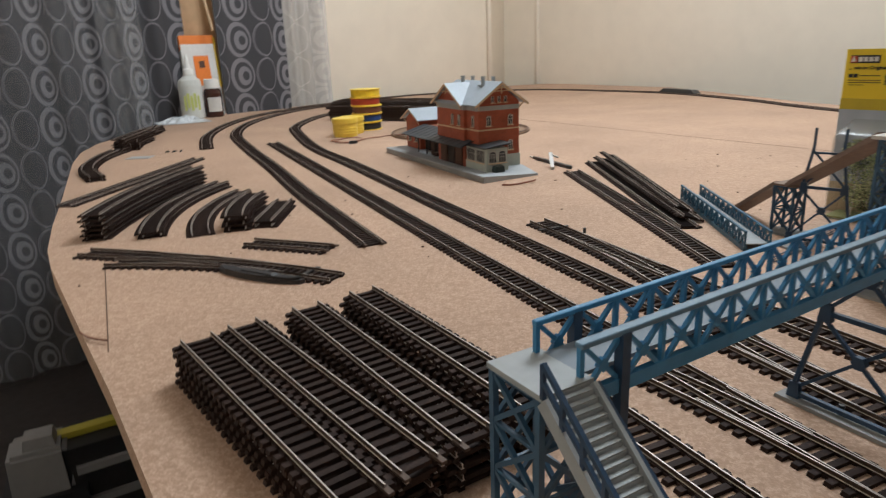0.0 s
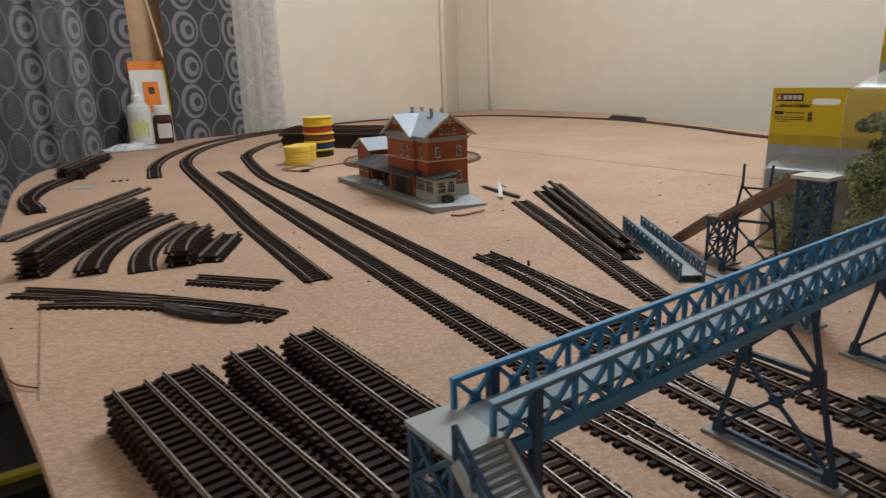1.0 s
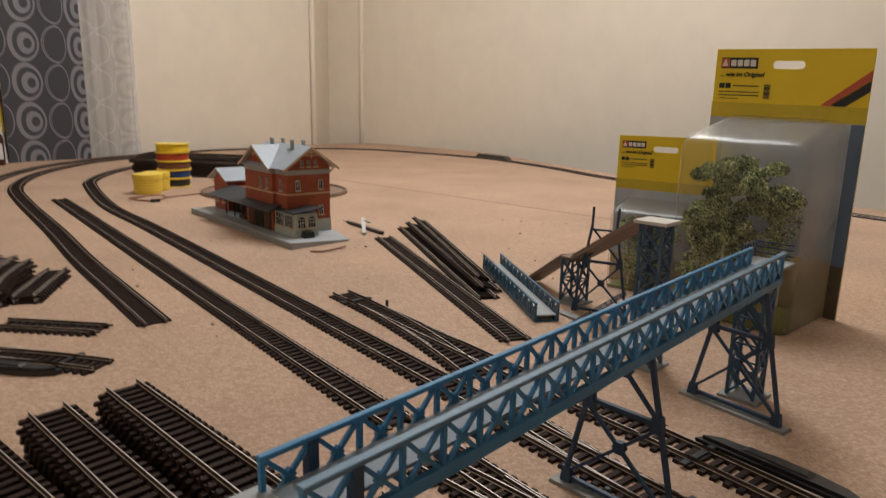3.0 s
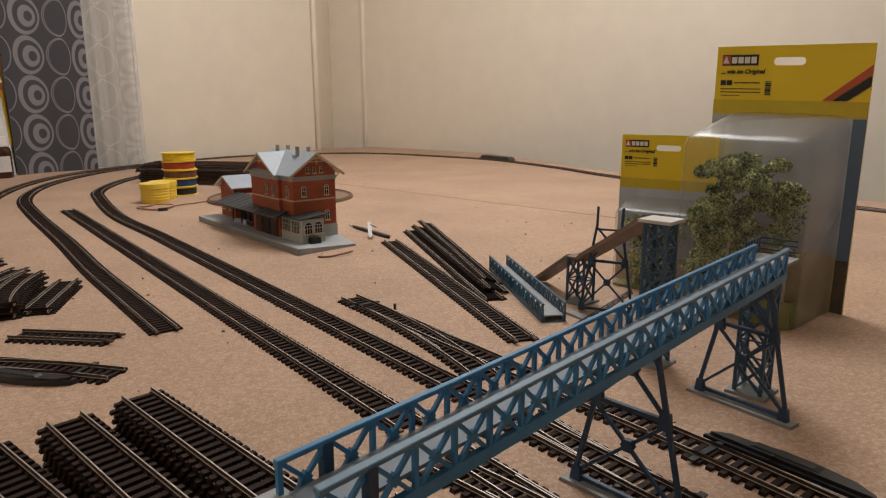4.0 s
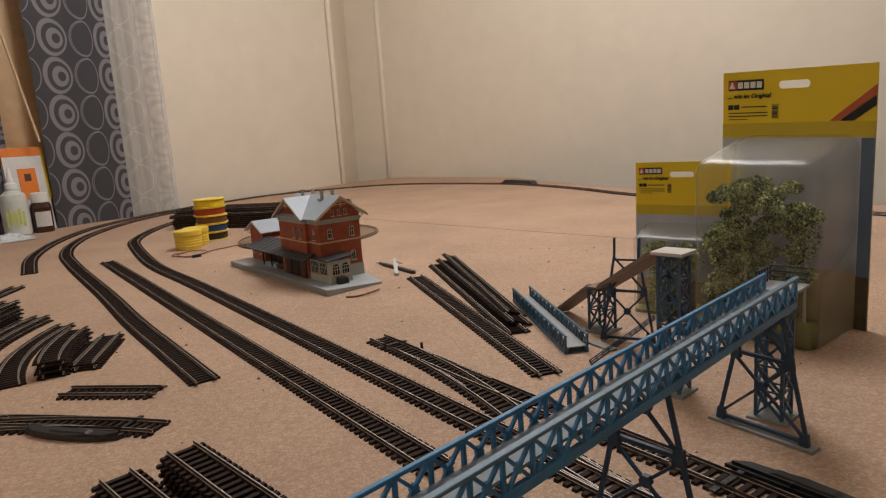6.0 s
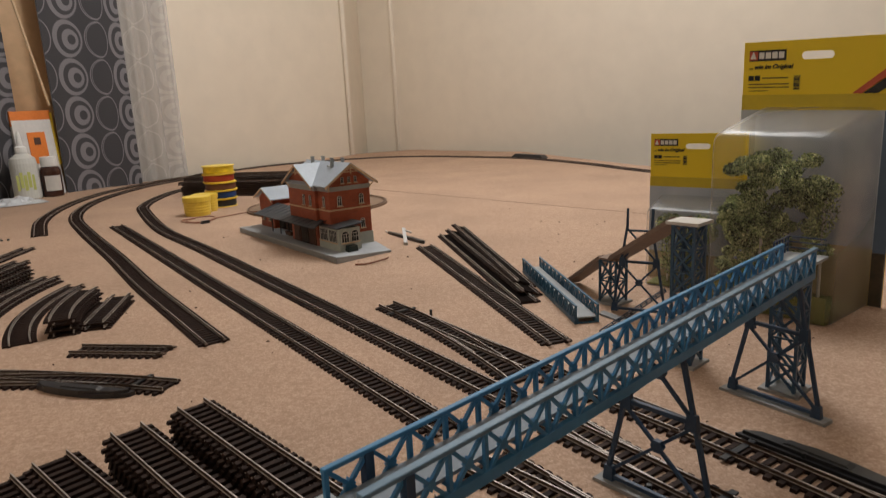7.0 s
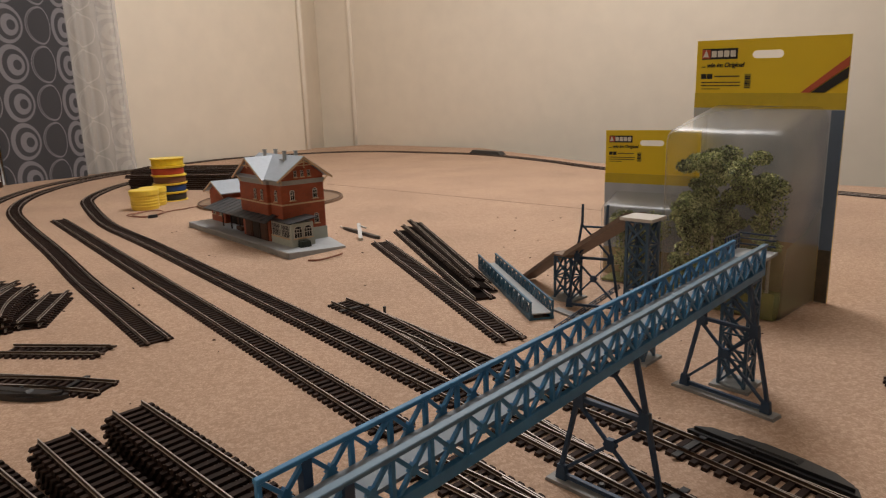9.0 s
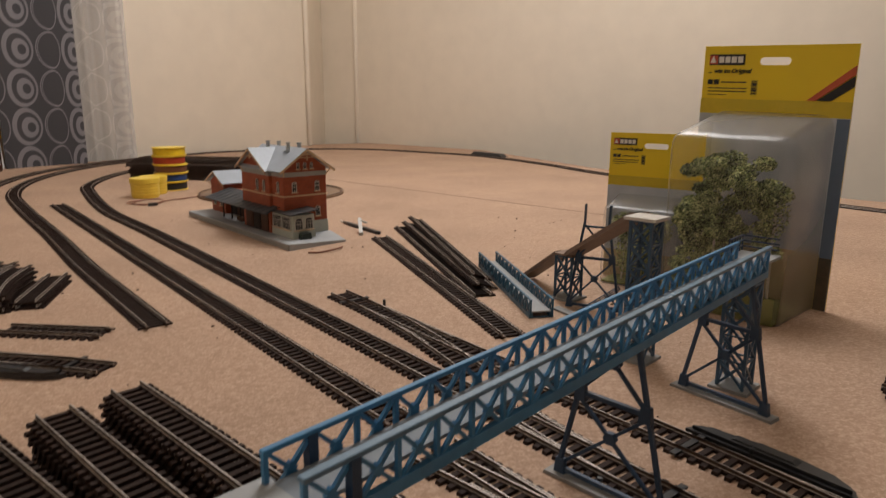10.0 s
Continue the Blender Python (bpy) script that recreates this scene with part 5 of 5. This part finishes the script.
# ---- tree packs ----
def card_with_slot(w, h, slot_c, slot_w, slot_h, thick=0.0012):
    bm = bmesh.new()
    outer = [(0, 0), (w, 0), (w, h), (0, h)]
    r = slot_h / 2
    inner = []
    for cx, a0 in ((slot_c[0] + slot_w / 2 - r, -90), (slot_c[0] - slot_w / 2 + r, 90)):
        for k in range(7):
            a = math.radians(a0 + k * 30)
            inner.append((cx + r * math.cos(a), slot_c[1] + r * math.sin(a)))
    edges = []
    for loop_ in (outer, inner):
        vs = [bm.verts.new((x, 0, z)) for x, z in loop_]
        edges += [bm.edges.new((vs[i], vs[(i + 1) % len(vs)])) for i in range(len(vs))]
    fill = bmesh.ops.triangle_fill(bm, edges=edges, use_beauty=True)
    faces = [f for f in fill["geom"] if isinstance(f, bmesh.types.BMFace)]
    ext = bmesh.ops.extrude_face_region(bm, geom=faces)
    bmesh.ops.translate(bm, vec=(0, thick, 0), verts=[v for v in ext["geom"] if isinstance(v, bmesh.types.BMVert)])
    return bm


def leaf_mass(seed, blobs, count, size):
    """Many small folded leaves on twigs, gathered in uneven clumps."""
    rnd = random.Random(seed)
    verts, faces, tv, tf = [], [], [], []
    for _ in range(count):
        (cx, cy, cz), (rx, ry, rz) = rnd.choice(blobs)
        while True:
            p = Vector((rnd.uniform(-1, 1), rnd.uniform(-1, 1), rnd.uniform(-1, 1)))
            if 0.15 < p.length < 1:
                break
        q = Vector((cx + p.x * rx, cy + p.y * ry, cz + p.z * rz))
        e = Euler((rnd.uniform(-1.2, 1.2), rnd.uniform(-1.2, 1.2), rnd.uniform(0, 6.28))).to_matrix()
        s = size * rnd.uniform(0.6, 1.4)
        k = len(verts)
        for a in ((-s, 0, 0), (0, -s * 0.55, s * 0.2), (s, 0, 0), (0, s * 0.55, s * 0.2)):
            verts.append(tuple(q + e @ Vector(a)))
        faces.append((k, k + 1, k + 2, k + 3))
    me = bpy.data.meshes.new("foliage")
    me.from_pydata(verts, [], faces)
    return me


LEAF = bpy.data.materials.new("leaf_green")
LEAF.use_nodes = True
_n, _l = LEAF.node_tree.nodes, LEAF.node_tree.links
_g, _r = _n.new("ShaderNodeNewGeometry"), _n.new("ShaderNodeValToRGB")
_r.color_ramp.elements[0].color = (0.035, 0.05, 0.017, 1)
_r.color_ramp.elements[1].color = (0.75, 0.78, 0.40, 1)
_mid = _r.color_ramp.elements.new(0.6)
_mid.color = (0.34, 0.42, 0.16, 1)
_p, _o, _m = _n.new("ShaderNodeTexNoise"), _n.new("ShaderNodeTexCoord"), _n.new("ShaderNodeMath")
_p.inputs["Scale"].default_value, _p.inputs["Detail"].default_value = 75, 2
_m.operation, _m.inputs[1].default_value, _m.inputs[2].default_value = "MULTIPLY_ADD", 2.2, -1.15
_s = _n.new("ShaderNodeMath")
_l.new(_o.outputs["Object"], _p.inputs["Vector"])
_l.new(_p.outputs["Fac"], _m.inputs[0])
_l.new(_m.outputs[0], _s.inputs[0])
_l.new(_g.outputs["Random Per Island"], _s.inputs[1])
_l.new(_s.outputs[0], _r.inputs[0])
_l.new(_r.outputs[0], _n["Principled BSDF"].inputs["Base Color"])
_n["Principled BSDF"].inputs["Roughness"].default_value = 0.7
BARK = plain("birch_bark", (0.55, 0.52, 0.46), 0.7, 0.3, 300)
CARD = plain("yellow_card", (0.86, 0.63, 0.012), 0.4, 0.04, 20)
OLIVE = plain("olive_card", (0.60, 0.45, 0.02), 0.4)
INK = plain("black_ink", (0.015, 0.014, 0.013), 0.45)
WHITE = plain("white_ink", (0.8, 0.78, 0.72), 0.45)
REDINK = plain("red_ink", (0.55, 0.10, 0.04), 0.45)
BLUECARD = material("blue_photo_card", (0.2, 0.27, 0.38), 0.35, two=((0.28, 0.33, 0.42), (0.56, 0.60, 0.66)), size=22)
# meadow print, its tan painted in for the board's reflection in the blister
MEADOW_REFLECTION = material("meadow_and_reflection", (0.22, 0.21, 0.05), 0.4, two=((0.34, 0.26, 0.14), (0.52, 0.42, 0.24)), size=35)
GRASS = material("meadow_green", (0.16, 0.165, 0.045), 0.5, vary=0.25, size=60)
TREEPRINT = material("dark_tree_print", (0.05, 0.042, 0.026), 0.45, two=((0.03, 0.028, 0.02), (0.10, 0.075, 0.045)), size=160)
STRIP = plain("dark_blue_print", (0.10, 0.15, 0.235), 0.4)
CLEAR = clear_plastic("clear_blister")


def ink(parent, name, rects, mat, depth=0.0016):
    """Printed marks on the front of a card, as thin raised shapes: centre x, centre z, width, height."""
    for x, z, w, h in rects:
        bm = bmesh.new()
        box(bm, (x, -depth / 2 + 0.0009, z), (w, depth, h))
        part(name, bm, mat, parent)


def tree_pack(at, rz, w, h, slot, yellow_from, blister, seed, label, stripe, blobs, leaf_n):
    pk = thing("tree_pack", label, "blister pack", (*at, 0), rz, group="tree packs")
    k = w / 0.145
    card = part("card", card_with_slot(w, h, slot[:2], slot[2], slot[3]), CARD, pk, "yellow printed hanging card")
    bm = bmesh.new()
    box(bm, (w / 2, -0.0005, yellow_from / 2), (w, 0.0009, yellow_from))
    part("photo_panel", bm, BLUECARD, pk, "blue sky photo printed on the card")
    bm = bmesh.new()
    box(bm, (w / 2, -0.0007, yellow_from * 0.15), (w, 0.0013, yellow_from * 0.30))
    part("photo_meadow", bm, MEADOW_REFLECTION, pk)
    bm = bmesh.new()
    box(bm, (w / 2, -0.0004, yellow_from + 0.0075 * k), (w, 0.0009, 0.015 * k))
    part("olive_band", bm, OLIVE, pk)
    # maker's mark as plain shapes, then lines of print
    z = h - 0.0135 * k
    ink(pk, "mark_box", [(0.0245 * k, z, 0.037 * k, 0.0105 * k)], INK, 0.0015)
    ink(pk, "mark_frame", [(0.0105 * k, z, 0.0088 * k, 0.0085 * k)], REDINK, 0.0019)
    bm = bmesh.new()
    prism(bm, [(0.0075 * k, -0.003 * k), (0.0135 * k, -0.003 * k), (0.0105 * k, 0.004 * k)], 0.0, 0.0018, m=Matrix.Translation((0, 0, z)) @ Matrix.Rotation(math.radians(90), 4, "X"))
    part("mark_triangle", bm, WHITE, pk)
    ink(pk, "mark_block", [(0.0188 * k + i * 0.0066 * k, z, 0.0052 * k, 0.0062 * k) for i in range(4)], WHITE, 0.0019)
    ink(pk, "print_tag", [(0.0085 * k, h - 0.0355 * k, 0.0055 * k, 0.005 * k), (0.015 * k, h - 0.0355 * k, 0.0055 * k, 0.005 * k)], INK, 0.0014)
    ink(pk, "print_line", [(0.033 * k, h - 0.0355 * k, 0.026 * k, 0.0011 * k), (0.0265 * k, h - 0.0415 * k, 0.041 * k, 0.0009 * k), (0.0265 * k, h - 0.0447 * k, 0.041 * k, 0.0009 * k), (0.0165 * k, h - 0.048 * k, 0.02 * k, 0.0006 * k)], INK, 0.0013)
    ink(pk, "print_line", [(0.036 * k, yellow_from + 0.0118 * k, 0.044 * k, 0.001 * k), (0.041 * k, yellow_from + 0.0075 * k, 0.054 * k, 0.001 * k)], INK, 0.0014)
    ink(pk, "barcode_panel", [(0.0545 * k, h - 0.0405 * k, 0.0066 * k, 0.0145 * k)], OLIVE, 0.0013)
    ink(pk, "barcode_bar", [(0.0545 * k, h - 0.0345 * k - i * 0.0017 * k, 0.0052 * k, (0.0006 + 0.0005 * (i * 7 % 3)) * k) for i in range(8)], INK, 0.0016)
    if stripe:
        zb = yellow_from + 0.0155 * k
        for q, mt in (([(w - 0.0395, zb), (w - 0.0315, zb), (w - 0.0002, zb + 0.024), (w - 0.0002, zb + 0.0325)], REDINK), ([(w - 0.0305, zb), (w - 0.0185, zb), (w - 0.0002, zb + 0.0135), (w - 0.0002, zb + 0.023)], INK)):
            bm = bmesh.new()
            prism(bm, [(x, zz) for x, zz in q], 0.0, 0.0012, m=Matrix.Rotation(math.radians(90), 4, "X"))
            part("colour_stripe", bm, mt, pk)
        bm = bmesh.new()
        box(bm, (w - 0.0055, -0.0008, yellow_from / 2), (0.0108, 0.0014, yellow_from - 0.001))
        part("scale_strip", bm, STRIP, pk, "dark blue printed height scale")
        ink(pk, "tree_print", [(w - 0.0055, 0.027, 0.0106, 0.052)], TREEPRINT, 0.0034)
        ink(pk, "scale_mark", [(w - 0.006, 0.02 + i * 0.0118, 0.0022, 0.0022) for i in range(14)], INK, 0.0015)
    # blister: rounded clear box in front of the card
    x0, x1, depth, z0, zf, zb = blister
    bm = bmesh.new()
    vs = [bm.verts.new(p) for p in ((x0, -0.001, z0), (x1, -0.001, z0), (x1, -depth, z0), (x0, -depth, z0), (x0, -0.001, zb), (x1, -0.001, zb), (x1, -depth, zf), (x0, -depth, zf))]
    for f in ((3, 2, 1, 0), (4, 5, 6, 7), (1, 2, 6, 5), (2, 3, 7, 6), (3, 0, 4, 7)):
        bm.faces.new([vs[i] for i in f])
    bm.edges.ensure_lookup_table()
    round_ = [e for e in bm.edges if len(e.link_faces) == 2 and (e.verts[0].co.z + e.verts[1].co.z) > 0.02]
    bmesh.ops.bevel(bm, geom=round_, offset=depth * 0.17, segments=6, affect="EDGES", profile=0.6)
    bl = part("blister", bm, CLEAR, pk, "clear moulded plastic blister", smooth=True)
    bl.visible_shadow = False
    bm = bmesh.new()
    box(bm, ((x0 + x1) / 2, -depth / 2, z0 + 0.0015), (x1 - x0 - 0.004, depth - 0.006, 0.002))
    if stripe:
        box(bm, ((x0 + x1) / 2, -depth + 0.004, z0 + 0.0125), (x1 - x0 - 0.006, 0.001, 0.025))
    part("tray_insert", bm, GRASS, pk, "green meadow insert")
    rnd = random.Random(seed)
    me = leaf_mass(seed, blobs, leaf_n, 0.0015 * (k ** 0.5))
    me.materials.append(LEAF)
    fo = new("foliage", me)
    fo.parent = pk
    tagged(fo, "fine green model foliage", kind="stuff")
    bm = bmesh.new()
    for (cx, cy, cz), (rx, ry, rz_) in blobs[:: max(1, len(blobs) // 9)]:
        foot = Vector((cx + rnd.uniform(-0.3, 0.3) * rx, cy, z0 + 0.003))
        rod(bm, foot, (cx, cy, cz), 0.0016 * k, 0.0011 * k, seg=6)
        for _ in range(4):
            t = Vector((cx + rnd.uniform(-0.9, 0.9) * rx, cy + rnd.uniform(-0.9, 0.9) * ry, cz + rnd.uniform(-0.9, 0.9) * rz_))
            rod(bm, (cx, cy, cz + rnd.uniform(-0.5, 0.3) * rz_), t, 0.0007 * k, 0.0003, seg=5)
    part("trunk", bm, BARK, pk, "pale birch stems and twigs")
    return pk


def clumps(seed, x, y, z, n, r):
    """Small crowns scattered through a box, left loose so that gaps stay between them."""
    rnd = random.Random(seed)
    out = []
    for k in range(n):
        q = rnd.uniform(*r)
        out.append(((rnd.uniform(*x), rnd.uniform(*y), z[0] + (z[1] - z[0]) * (k + 0.5) / n), (q * 1.15, q, q * 0.75)))
    return out


big = tree_pack((0.507, 0.665), -62.5, 0.145, 0.253, (0.0725, 0.238, 0.03, 0.0075), 0.186, (0.016, 0.133, 0.093, 0.001, 0.168, 0.189), 5, "tall yellow card pack with leafy model trees under a clear blister", True,
                clumps(7, (0.026, 0.106), (-0.08, -0.036), (0.022, 0.146), 84, (0.0055, 0.012)) + clumps(11, (0.026, 0.075), (-0.084, -0.06), (0.03, 0.10), 24, (0.006, 0.011)) + [((0.106, -0.045, 0.10), (0.012, 0.02, 0.03))], 70000)
small = tree_pack((0.434, 0.722), -52, 0.105, 0.166, (0.053, 0.152, 0.027, 0.006), 0.107, (0.012, 0.093, 0.040, 0.001, 0.086, 0.098), 8, "smaller yellow card pack with a model tree under a clear blister", False,
                  [((0.035, -0.024, 0.066), (0.018, 0.013, 0.016)), ((0.066, -0.024, 0.064), (0.020, 0.013, 0.018)), ((0.05, -0.024, 0.042), (0.028, 0.012, 0.018)), ((0.048, -0.024, 0.024), (0.026, 0.012, 0.014))], 7000)


def lettering(text, size, parent, at, mat, slant=0.25):
    c = bpy.data.curves.new("slogan", "FONT")
    c.body, c.size, c.extrude, c.shear, c.offset = text, size, 0.0003, slant, size * 0.018
    ob = new("slogan", c)
    me = bpy.data.meshes.new_from_object(ob)
    bpy.data.objects.remove(ob)
    me.materials.append(mat)
    ob = new("slogan", me)
    ob.parent = parent
    ob.matrix_local = Matrix.Translation(at) @ Matrix.Rotation(math.radians(90), 4, "X")
    return ob


lettering("... wie im Original", 0.0062, big, (0.006, -0.0012, 0.2265), INK)
lettering("... wie im Original", 0.0048, small, (0.004, -0.0012, 0.1465), INK)

# the tall card stands a little warped, its far top corner higher
for ob in big.children:
    for v in ob.data.vertices:
        if ob.name.startswith("slogan"):
            v.co.y += 0.9 * (0.0037 - 0.042 * (v.co.x + 0.006))
        elif v.co.z > 0:
            v.co.z += v.co.z / 0.253 * (0.0037 - 0.042 * v.co.x)
